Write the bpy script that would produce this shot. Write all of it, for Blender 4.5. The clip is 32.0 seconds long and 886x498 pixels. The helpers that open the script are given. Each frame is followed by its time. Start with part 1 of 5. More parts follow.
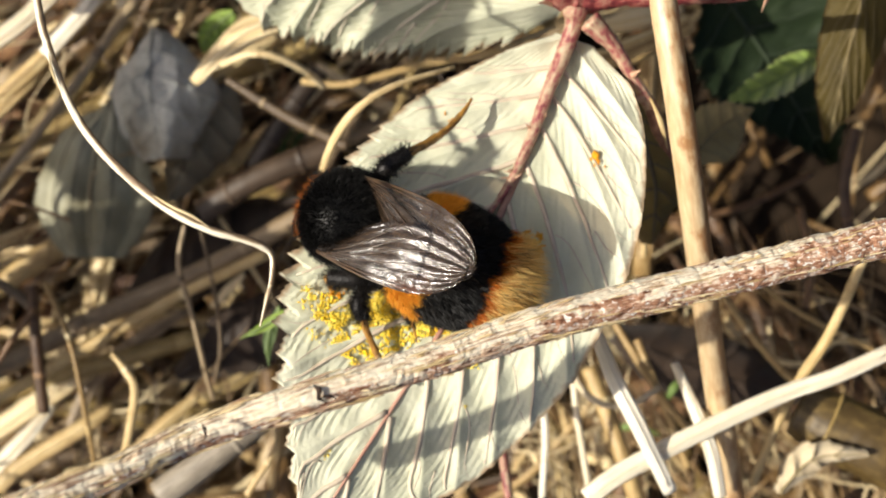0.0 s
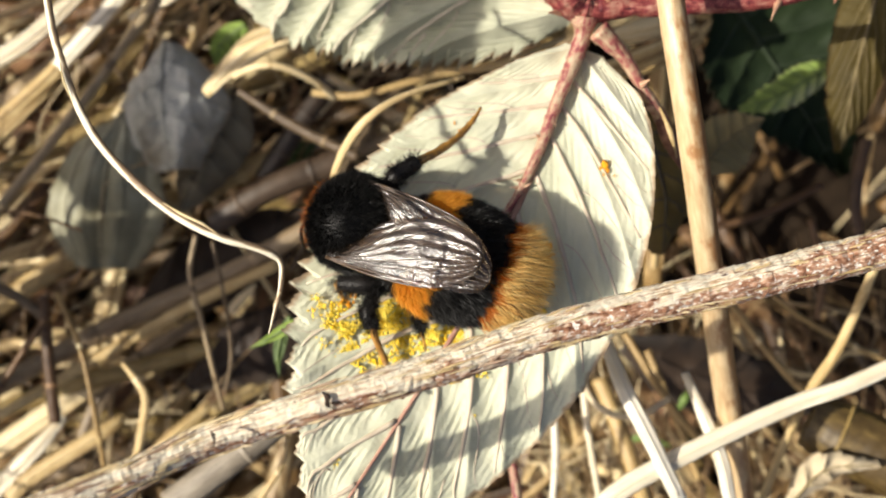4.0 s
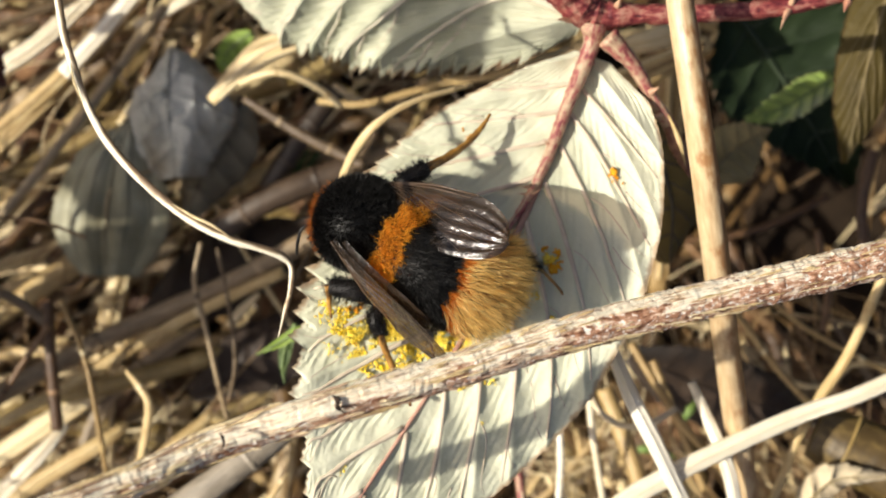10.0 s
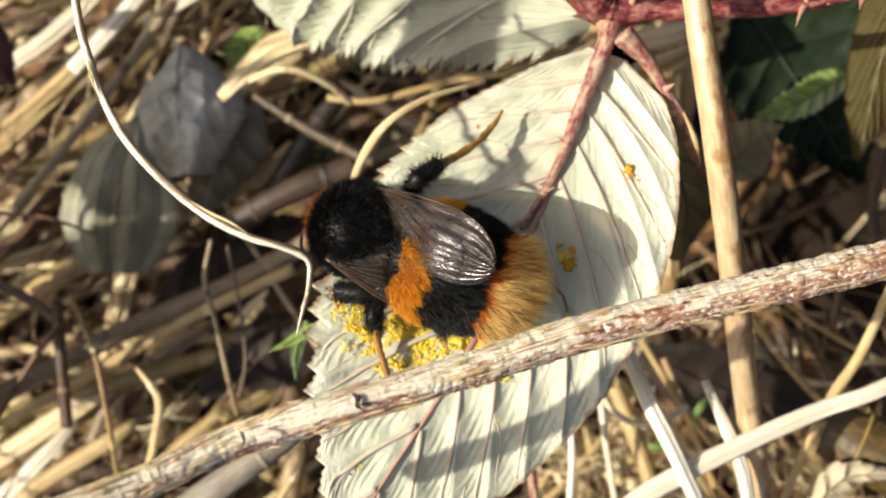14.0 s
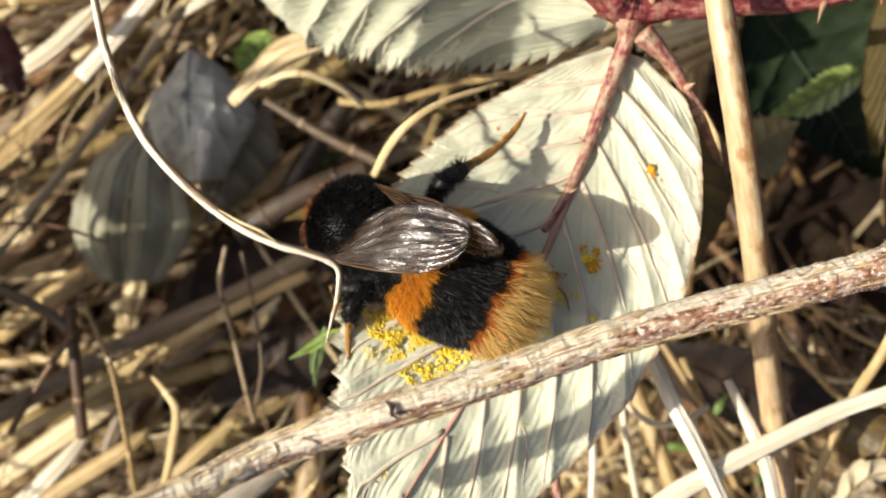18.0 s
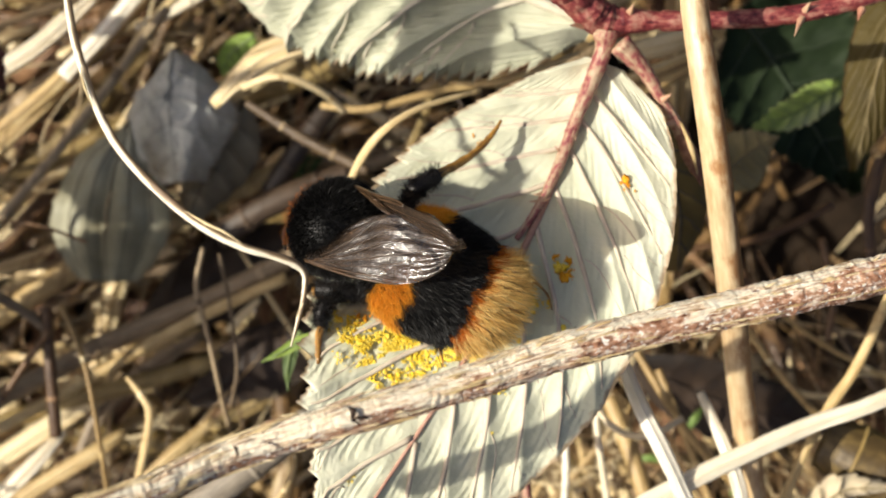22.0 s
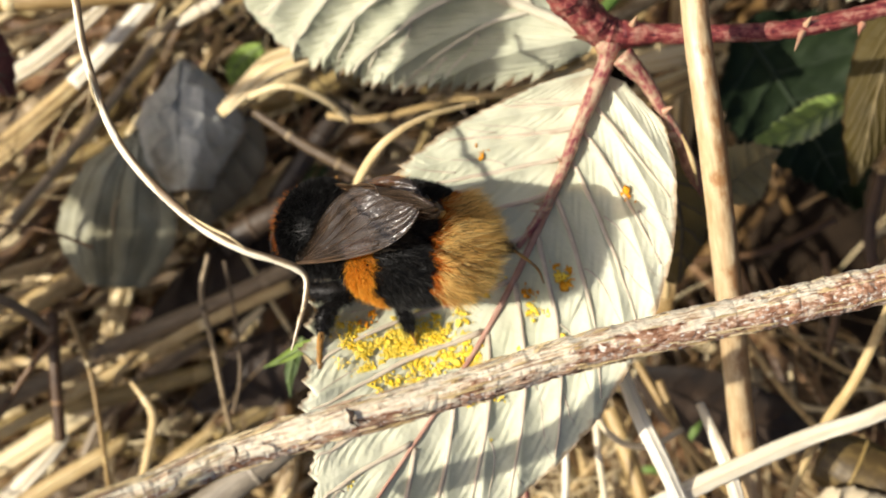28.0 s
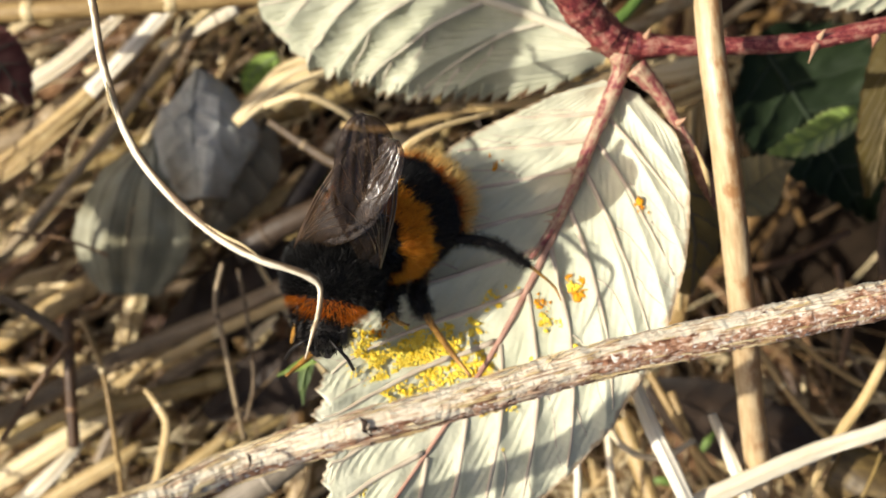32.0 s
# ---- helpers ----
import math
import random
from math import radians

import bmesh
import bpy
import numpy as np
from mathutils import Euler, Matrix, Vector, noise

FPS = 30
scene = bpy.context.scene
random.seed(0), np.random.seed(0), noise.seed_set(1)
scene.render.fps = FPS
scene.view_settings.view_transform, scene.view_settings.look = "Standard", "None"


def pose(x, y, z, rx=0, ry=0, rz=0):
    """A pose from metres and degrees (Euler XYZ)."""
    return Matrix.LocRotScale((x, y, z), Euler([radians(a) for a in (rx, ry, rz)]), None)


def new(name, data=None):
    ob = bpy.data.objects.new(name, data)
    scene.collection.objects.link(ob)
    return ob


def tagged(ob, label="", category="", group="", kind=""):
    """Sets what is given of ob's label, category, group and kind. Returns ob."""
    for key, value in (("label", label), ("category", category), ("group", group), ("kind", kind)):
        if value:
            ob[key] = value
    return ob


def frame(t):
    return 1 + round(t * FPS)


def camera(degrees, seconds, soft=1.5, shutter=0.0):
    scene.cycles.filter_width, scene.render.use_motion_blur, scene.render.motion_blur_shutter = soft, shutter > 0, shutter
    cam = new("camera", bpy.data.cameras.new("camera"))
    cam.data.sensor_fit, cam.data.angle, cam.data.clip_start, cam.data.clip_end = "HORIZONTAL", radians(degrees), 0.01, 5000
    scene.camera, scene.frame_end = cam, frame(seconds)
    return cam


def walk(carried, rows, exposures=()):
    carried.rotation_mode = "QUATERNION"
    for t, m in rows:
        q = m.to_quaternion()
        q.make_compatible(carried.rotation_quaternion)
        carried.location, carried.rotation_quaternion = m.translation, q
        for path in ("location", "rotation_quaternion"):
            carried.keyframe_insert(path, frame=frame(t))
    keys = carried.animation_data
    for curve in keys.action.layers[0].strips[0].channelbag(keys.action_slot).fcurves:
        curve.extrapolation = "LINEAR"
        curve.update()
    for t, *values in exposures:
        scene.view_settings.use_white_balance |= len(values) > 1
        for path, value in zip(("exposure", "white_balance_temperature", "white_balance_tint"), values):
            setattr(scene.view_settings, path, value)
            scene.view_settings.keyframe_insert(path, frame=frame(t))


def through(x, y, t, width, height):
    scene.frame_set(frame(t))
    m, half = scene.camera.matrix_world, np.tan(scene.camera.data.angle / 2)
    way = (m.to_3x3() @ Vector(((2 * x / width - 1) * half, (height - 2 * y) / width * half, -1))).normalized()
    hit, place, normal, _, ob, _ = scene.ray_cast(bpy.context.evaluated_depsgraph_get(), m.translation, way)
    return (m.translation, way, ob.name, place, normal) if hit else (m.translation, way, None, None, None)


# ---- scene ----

# All plan numbers below are millimetres, heights counted from the middle of the bee's leaf;
# the soil lies 95 mm under it and is the world's z = 0.
SOIL = 95.0
cam = camera(40, 32.0, soft=1.7)
cam.data.dof.use_dof = True
cam.data.dof.focus_distance = 0.089
cam.data.dof.aperture_fstop = 45

PATH = [
    (0, 1.53, 1.02, 203.15, -1.502, -0.344, -0.480),
    (0.5, 1.54, 0.68, 203.01, -1.342, -0.137, -0.331),
    (1, 1.77, 0.72, 203.28, -1.228, 0.024, -0.378),
    (1.5, 1.49, 0.95, 203.31, -1.160, 0.091, -0.325),
    (2, 2.27, 0.72, 203.50, -1.045, 0.200, -0.542),
    (2.5, 2.17, 0.86, 203.73, -1.006, 0.133, -0.479),
    (3, 2.22, 0.75, 203.59, -1.022, 0.145, -0.468),
    (3.5, 1.96, 0.62, 203.39, -0.901, 0.283, -0.425),
    (5.5, 1.70, 0.41, 203.29, -0.683, 0.052, -0.748),
    (6, 1.98, 0.39, 203.58, -0.523, 0.027, -0.623),
    (6.5, 1.28, 0.35, 203.54, -0.297, 0.101, -0.156),
    (7, 1.04, 0.33, 203.29, -0.162, 0.113, 0.135),
    (7.5, 1.36, 0.12, 203.51, -0.062, 0.183, 0.089),
    (8, 1.42, 0.37, 203.81, -0.035, 0.159, 0.037),
    (8.5, 1.35, 0.42, 203.33, -0.062, 0.133, 0.077),
    (9, 1.28, 0.30, 203.28, 0.009, 0.176, -0.003),
    (9.5, 1.39, -0.17, 203.10, 0.002, 0.181, -0.115),
    (10, 0.90, -0.31, 202.97, -0.035, 0.138, -0.142),
    (10.5, 1.36, -0.18, 203.40, -0.123, 0.063, -0.203),
    (11, 0.60, 0.22, 203.19, -0.047, 0.089, -0.025),
    (11.5, 0.58, 0.10, 203.11, -0.048, 0.128, -0.045),
    (12, 0.46, -0.15, 202.84, -0.078, 0.138, -0.180),
    (12.5, 0.05, -0.51, 202.66, -0.138, 0.133, -0.200),
    (13, 0.20, -0.39, 202.84, -0.168, 0.138, -0.274),
    (13.5, -0.06, -0.30, 202.68, -0.173, 0.072, -0.122),
    (15.5, -1.16, -0.27, 202.71, -0.191, 0.067, -0.126),
    (16, -1.02, -0.24, 202.19, -0.150, 0.076, -0.064),
    (16.5, -1.58, 0.05, 202.03, -0.060, 0.061, -0.204),
    (17, -2.26, 0.15, 201.85, -0.094, -0.009, -0.495),
    (17.5, -2.28, -0.20, 201.70, -0.164, -0.163, -0.823),
    (18, -2.79, 0.04, 201.75, -0.165, -0.186, -1.040),
    (18.5, -2.27, -0.08, 201.61, -0.185, -0.248, -1.238),
    (19, -2.22, 0.04, 201.42, -0.187, -0.302, -0.906),
    (19.5, -1.83, -0.09, 201.55, -0.186, -0.367, -0.541),
    (20, -1.54, -0.52, 201.24, -0.160, -0.448, -0.280),
    (20.5, -1.51, 0.08, 201.99, -0.127, -0.467, -0.254),
    (21, -0.91, -0.05, 201.74, -0.060, -0.514, -0.212),
    (21.5, -0.98, -0.07, 201.61, 0.060, -0.523, -0.001),
    (22, -0.94, 0.00, 201.74, 0.147, -0.428, 0.151),
    (22.5, -0.89, -0.14, 201.68, 0.286, -0.323, 0.136),
    (23, -0.90, 0.02, 202.02, 0.405, -0.206, 0.178),
    (23.5, -0.61, -0.28, 202.11, 0.408, -0.137, 0.284),
    (24, -0.60, -0.39, 201.98, 0.395, -0.132, 0.289),
    (24.5, -0.62, -0.28, 202.07, 0.359, -0.041, 0.361),
    (25, -0.58, -0.20, 202.02, 0.442, -0.052, 0.498),
    (25.5, -0.48, -0.24, 202.25, 0.463, -0.074, 0.510),
    (27.5, -0.55, -0.52, 202.42, 0.768, -0.076, 0.895),
    (28, -0.40, -0.53, 202.74, 0.814, -0.053, 0.806),
    (28.5, -0.43, -0.36, 202.88, 0.862, 0.016, 0.908),
    (29, -0.27, -0.25, 202.97, 0.841, 0.033, 0.877),
    (29.5, -0.16, -0.26, 203.24, 0.950, 0.112, 0.922),
    (30, -0.05, -0.63, 203.25, 1.090, 0.157, 0.908),
    (30.5, -0.46, -0.52, 203.19, 1.170, 0.264, 1.021),
    (31, -0.47, -0.50, 203.33, 1.229, 0.380, 1.006),
    (31.5, -0.62, -0.56, 203.07, 1.311, 0.408, 1.204),
    (32, -0.46, -0.50, 203.15, 1.260, 0.536, 1.157),
]
walk(cam, [(t, pose(x / 1000, y / 1000, z / 1000, rx, ry, rz)) for t, x, y, z, rx, ry, rz in PATH])

# ---- light ----
SUN_WAY = Vector((21.1, 0.9, -20.5)).normalized()
world = bpy.data.worlds.new("sky")
scene.world = world
world.use_nodes = True
sky = world.node_tree.nodes.new("ShaderNodeTexSky")
sky.sky_type = "NISHITA"
sky.sun_disc = False
sky.sun_elevation = math.asin(-SUN_WAY.z)
sky.sun_rotation = math.atan2(-SUN_WAY.x, -SUN_WAY.y)
back = world.node_tree.nodes["Background"]
world.node_tree.links.new(sky.outputs[0], back.inputs[0])
back.inputs[1].default_value = 0.085
sky.air_density, sky.dust_density, sky.ozone_density = 0.7, 5.0, 0.6
sun = new("sun", bpy.data.lights.new("sun", "SUN"))
sun.data.energy, sun.data.angle, sun.data.color = 5.0, radians(0.55), (1.0, 0.93, 0.81)
sun.rotation_mode = "QUATERNION"
sun.rotation_quaternion = SUN_WAY.to_track_quat("-Z", "Y")
sun.location = (-0.3, 0, 0.6)
scene.view_settings.exposure = 0.29


# ---- materials ----
class Nodes:
    """A node material under construction."""

    def __init__(self, name):
        self.mat = bpy.data.materials.new(name)
        self.mat.use_nodes = True
        self.tree = self.mat.node_tree
        self.bsdf = self.tree.nodes["Principled BSDF"]
        self.out = self.tree.nodes["Material Output"]

    def add(self, kind, **ins):
        n = self.tree.nodes.new("ShaderNode" + kind)
        for k, v in ins.items():
            key = int(k[1:]) if k[0] == "i" and k[1:].isdigit() else k.replace("_", " ")
            self.put(v, n.inputs[key])
        return n

    def put(self, v, socket):
        if isinstance(v, bpy.types.NodeSocket):
            self.tree.links.new(v, socket)
        else:
            socket.default_value = v

    def coord(self, kind, sx=1, sy=1, sz=1):
        if kind == "UV":
            src = self.tree.nodes.new("ShaderNodeUVMap").outputs[0]
        else:
            src = self.tree.nodes.new("ShaderNodeTexCoord").outputs[kind]
        m = self.add("Mapping", Vector=src)
        m.inputs["Scale"].default_value = (sx, sy, sz)
        return m.outputs[0]

    def noise(self, where, scale, detail=4, rough=0.55):
        n = self.add("TexNoise", Vector=where, Scale=scale, Detail=detail, Roughness=rough)
        return n.outputs["Fac"]

    def ramp(self, fac, *stops):
        r = self.add("ValToRGB", Fac=fac)
        e = r.color_ramp.elements
        while len(e) < len(stops):
            e.new(0.5)
        for k, (p, c) in zip(e, stops):
            k.position, k.color = p, (*c, 1) if len(c) == 3 else c
        return r.outputs["Color"]

    def mix(self, fac, a, b, how="MIX"):
        m = self.tree.nodes.new("ShaderNodeMix")
        m.data_type, m.blend_type = "RGBA", how
        self.put(fac, m.inputs[0])
        self.put((*a, 1) if isinstance(a, tuple) and len(a) == 3 else a, m.inputs[6])
        self.put((*b, 1) if isinstance(b, tuple) and len(b) == 3 else b, m.inputs[7])
        return m.outputs[2]

    def math(self, op, a, b=0.0):
        m = self.tree.nodes.new("ShaderNodeMath")
        m.operation = op
        self.put(a, m.inputs[0])
        self.put(b, m.inputs[1])
        return m.outputs[0]

    def chance(self, island=False):
        if island:
            return self.tree.nodes.new("ShaderNodeNewGeometry").outputs["Random Per Island"]
        return self.tree.nodes.new("ShaderNodeObjectInfo").outputs["Random"]

    def bump(self, height, strength, mm):
        b = self.add("Bump", Height=height, Strength=strength, Distance=mm / 1000)
        self.tree.links.new(b.outputs[0], self.bsdf.inputs["Normal"])

    def set(self, colour=None, rough=0.6, spec=0.4, sheen=0.0):
        if colour is not None:
            self.put((*colour, 1) if isinstance(colour, tuple) and len(colour) == 3 else colour, self.bsdf.inputs["Base Color"])
        self.put(rough, self.bsdf.inputs["Roughness"])
        self.bsdf.inputs["Specular IOR Level"].default_value = spec
        self.bsdf.inputs["Sheen Weight"].default_value = sheen
        return self

    def see_through(self, amount, colour):
        """Light that shines through a thin blade."""
        t = self.add("BsdfTranslucent", Color=(*colour, 1))
        m = self.add("MixShader", i0=amount, i1=self.bsdf.outputs[0], i2=t.outputs[0])
        self.tree.links.new(m.outputs[0], self.out.inputs[0])


def straw_mat(name, dark, mid, pale, island=False, gloss=0.45, shine=0.5, side_tint=None):
    n = Nodes(name)
    fib = n.noise(n.coord("UV", 9, 0.35, 1), 1.0, 5, 0.6)
    fine = n.noise(n.coord("UV", 40, 0.8, 1), 1.0, 3, 0.6)
    blot = n.noise(n.coord("Object", 1, 1, 1), 260, 3, 0.6)
    tone = n.math("ADD", n.math("MULTIPLY", n.chance(island), 0.45), n.math("MULTIPLY", fib, 0.55))
    tone = n.math("ADD", tone, n.math("MULTIPLY", n.math("SUBTRACT", blot, 0.5), 0.35))
    col = n.ramp(tone, (0.22, dark), (0.5, mid), (0.74, pale))
    col = n.mix(n.math("MULTIPLY", fine, 0.35), col, dark, "MULTIPLY")
    if side_tint:
        # multiplied by the tint along one side, patchy along the stalk
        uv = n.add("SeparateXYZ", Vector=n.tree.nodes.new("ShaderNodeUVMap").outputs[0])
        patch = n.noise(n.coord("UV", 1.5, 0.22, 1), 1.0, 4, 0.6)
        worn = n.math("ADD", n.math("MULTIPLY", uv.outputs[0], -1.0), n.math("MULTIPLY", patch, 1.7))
        col = n.mix(n.ramp(worn, (0.3, (0, 0, 0)), (0.5, (1, 1, 1))), col, side_tint, "MULTIPLY")
    n.set(col, gloss, shine)
    n.bump(n.math("ADD", fib, fine), 0.35, 0.12)
    return n.mat


STRAW = straw_mat("dry straw", (0.25, 0.15, 0.05), (0.57, 0.41, 0.175), (0.79, 0.66, 0.38))
PALE = straw_mat("bleached straw", (0.5, 0.35, 0.15), (0.78, 0.62, 0.34), (0.87, 0.76, 0.5), gloss=0.35)
BLEACH = straw_mat("sun bleached stalk", (0.66, 0.55, 0.36), (0.88, 0.8, 0.62), (0.94, 0.9, 0.78), gloss=0.3)
GREY = straw_mat("weathered stalk", (0.085, 0.055, 0.03), (0.23, 0.16, 0.085), (0.43, 0.325, 0.19))
ASHEN = straw_mat("ashen bleached stalk", (0.2, 0.165, 0.12), (0.42, 0.365, 0.28), (0.66, 0.6, 0.49))
HUSK = straw_mat("coarse brown husk", (0.08, 0.05, 0.014), (0.29, 0.2, 0.065), (0.5, 0.37, 0.15))
# carries the shade of the gap left of the leaf in its brown
SHADEWOOD = straw_mat("rotting stem darkened for shade", (0.02, 0.012, 0.007), (0.06, 0.038, 0.022), (0.13, 0.085, 0.05))
REED = straw_mat("blotched tan reed", (0.46, 0.31, 0.16), (0.74, 0.6, 0.37), (0.9, 0.82, 0.6), gloss=0.35, side_tint=(0.6, 0.42, 0.29))
BROWN = straw_mat("brown stalk", (0.06, 0.03, 0.014), (0.19, 0.1, 0.04), (0.36, 0.21, 0.1))
LITTER = straw_mat("litter straw", (0.04, 0.02, 0.006), (0.25, 0.14, 0.044), (0.86, 0.71, 0.42), island=True)
FRESHSTALK = straw_mat("green stalk", (0.07, 0.13, 0.02), (0.16, 0.26, 0.05), (0.3, 0.38, 0.12))
DEADLEAF = straw_mat("dead leaf", (0.07, 0.03, 0.014), (0.2, 0.1, 0.045), (0.4, 0.25, 0.12), island=True, gloss=0.6, shine=0.3)


def bark_mat():
    n = Nodes("flaking twig bark")
    flake = n.noise(n.coord("UV", 9, 0.7, 1), 1.0, 6, 0.72)
    fibre = n.noise(n.coord("UV", 30, 0.5, 1), 1.0, 4, 0.65)
    wide = n.noise(n.coord("UV", 2.2, 0.12, 1), 1.0, 3, 0.6)
    speck = n.noise(n.coord("UV", 13, 1.9, 1), 1.0, 3, 0.6)
    bark = n.ramp(flake, (0.37, (0.12, 0.045, 0.022)), (0.45, (0.38, 0.18, 0.1)), (0.53, (0.6, 0.35, 0.22)), (0.6, (0.9, 0.76, 0.6)))
    bark = n.mix(n.ramp(speck, (0.57, (0, 0, 0)), (0.6, (1, 1, 1))), bark, (0.95, 0.89, 0.79))
    bark = n.mix(n.ramp(speck, (0.34, (1, 1, 1)), (0.38, (0, 0, 0))), bark, (0.2, 0.1, 0.06))
    bare = n.ramp(fibre, (0.36, (0.4, 0.2, 0.09)), (0.43, (0.84, 0.65, 0.42)), (0.52, (0.97, 0.89, 0.7)))
    uv = n.add("SeparateXYZ", Vector=n.tree.nodes.new("ShaderNodeUVMap").outputs[0])
    edge = n.math("ADD", n.math("MULTIPLY", uv.outputs[0], -0.6), n.math("ADD", n.math("MULTIPLY", wide, 1.2), n.math("MULTIPLY", n.math("SUBTRACT", flake, 0.5), 0.7)))
    edge = n.math("ADD", edge, n.math("MULTIPLY", n.math("SUBTRACT", 228.0, uv.outputs[1]), 0.006))
    k = n.ramp(edge, (0.4, (0, 0, 0)), (0.47, (1, 1, 1)))
    n.set(n.mix(k, bark, bare), 0.7, 0.3)
    n.bump(n.math("ADD", flake, n.math("ADD", n.math("MULTIPLY", fibre, 0.5), n.math("MULTIPLY", speck, 0.6))), 0.75, 0.35)
    return n.mat


def leaf_mat(name, low, mid, high, edge, through, amount=0.18, scale=1.0, gloss=0.55, ladder=0.0, fuzz=0.15):
    n = Nodes(name)
    big = n.noise(n.coord("Object"), 90 * scale, 4, 0.6)
    small = n.noise(n.coord("Object"), 900 * scale, 5, 0.65)
    net = n.add("TexVoronoi", Vector=n.coord("Object"), Scale=1300 * scale)
    net.feature = "DISTANCE_TO_EDGE"
    col = n.ramp(big, (0.3, low), (0.5, mid), (0.72, high))
    col = n.mix(n.math("MULTIPLY", small, 0.35), col, low, "MULTIPLY")
    rim = n.tree.nodes.new("ShaderNodeUVMap").outputs[0]
    sep = n.add("SeparateXYZ", Vector=rim)
    side = n.math("MULTIPLY", n.math("ABSOLUTE", n.math("SUBTRACT", sep.outputs[0], 0.5)), 2.0)
    worn = n.math("ADD", side, n.math("MULTIPLY", n.math("SUBTRACT", small, 0.5), 0.12))
    k = n.ramp(worn, (0.955, (0, 0, 0)), (0.99, (1, 1, 1)))
    col = n.mix(n.math("MULTIPLY", k, 0.75), col, edge)
    n.set(col, gloss, 0.25 if fuzz else 0.12, fuzz)
    rungs = n.math("SINE", n.math("ADD", n.math("MULTIPLY", side, 118.0), n.math("MULTIPLY", big, 22.0)))
    relief = n.math("ADD", n.math("MULTIPLY", net.outputs["Distance"], -1.0), n.math("MULTIPLY", small, 0.6))
    patch = n.ramp(n.noise(n.coord("Object"), 150, 2), (0.45, (0, 0, 0)), (0.6, (1, 1, 1)))
    n.bump(n.math("ADD", relief, n.math("MULTIPLY", n.math("MULTIPLY", rungs, patch), ladder)), 0.5, 0.12)
    n.see_through(amount, through)
    return n.mat


UNDERLEAF = leaf_mat("pale felted leaf underside", (0.64, 0.65, 0.48), (0.75, 0.75, 0.58), (0.82, 0.81, 0.65), (0.3, 0.15, 0.07), (0.55, 0.6, 0.25), ladder=0.13)
UPPERLEAF = leaf_mat("grey green leaf underside", (0.42, 0.43, 0.31), (0.54, 0.55, 0.41), (0.65, 0.65, 0.5), (0.24, 0.12, 0.06), (0.45, 0.5, 0.22), ladder=0.2)
GREYLEAF = leaf_mat("withered grey leaf", (0.2, 0.16, 0.1), (0.5, 0.5, 0.43), (0.76, 0.78, 0.72), (0.2, 0.14, 0.08), (0.25, 0.22, 0.1), 0.1)
WITHERED = leaf_mat("withered olive leaf", (0.2, 0.17, 0.09), (0.34, 0.32, 0.21), (0.5, 0.5, 0.39), (0.12, 0.08, 0.04), (0.2, 0.17, 0.06), 0.1)
MAROON = leaf_mat("maroon dead leaf", (0.05, 0.012, 0.01), (0.1, 0.025, 0.02), (0.16, 0.06, 0.04), (0.08, 0.03, 0.02), (0.15, 0.04, 0.02), 0.1)
# shade behind the cane is put into this green; GREENVEIN is darkened with it
SHADEDLEAF = leaf_mat("dark green leaf", (0.011, 0.018, 0.009), (0.02, 0.032, 0.014), (0.036, 0.054, 0.022), (0.06, 0.05, 0.03), (0.06, 0.12, 0.03), 0.05, gloss=0.6, fuzz=0.0)
FRESHLEAF = leaf_mat("fresh green leaf", (0.12, 0.2, 0.025), (0.2, 0.31, 0.045), (0.33, 0.43, 0.09), (0.2, 0.2, 0.06), (0.25, 0.4, 0.05), 0.25)
# olive brown made darker to hold the shade of the upper right corner
OLIVELEAF = leaf_mat("olive brown dying leaf", (0.042, 0.032, 0.008), (0.074, 0.055, 0.014), (0.11, 0.082, 0.024), (0.12, 0.07, 0.03), (0.3, 0.22, 0.06), 0.15, fuzz=0.0)
OCHRELEAF = leaf_mat("ochre withered leaf", (0.09, 0.058, 0.014), (0.16, 0.11, 0.028), (0.25, 0.18, 0.055), (0.12, 0.07, 0.03), (0.4, 0.27, 0.06), 0.25)

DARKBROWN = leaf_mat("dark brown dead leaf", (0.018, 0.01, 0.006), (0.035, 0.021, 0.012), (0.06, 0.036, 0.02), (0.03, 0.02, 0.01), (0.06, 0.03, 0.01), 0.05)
MOSSLEAF = leaf_mat("dull green leaf", (0.035, 0.06, 0.015), (0.06, 0.1, 0.025), (0.1, 0.15, 0.04), (0.1, 0.1, 0.04), (0.12, 0.2, 0.04), 0.15)
DUSKLEAF = leaf_mat("dull olive brown leaf", (0.13, 0.105, 0.065), (0.22, 0.185, 0.12), (0.33, 0.29, 0.2), (0.05, 0.03, 0.02), (0.1, 0.08, 0.03), 0.08)
PALELEAF = leaf_mat("pale dead leaf", (0.5, 0.4, 0.25), (0.68, 0.58, 0.4), (0.8, 0.72, 0.55), (0.3, 0.2, 0.1), (0.4, 0.3, 0.15), 0.12)
TANLEAF = leaf_mat("tan olive withered leaf", (0.24, 0.19, 0.08), (0.37, 0.3, 0.14), (0.47, 0.39, 0.21), (0.12, 0.07, 0.03), (0.3, 0.22, 0.06), 0.15)
# sunlight on part of the dark leaf, put into a brighter patchy green
SUNLITLEAF = leaf_mat("patchy green leaf", (0.17, 0.27, 0.04), (0.33, 0.42, 0.12), (0.62, 0.58, 0.52), (0.3, 0.28, 0.1), (0.2, 0.32, 0.06), 0.15)

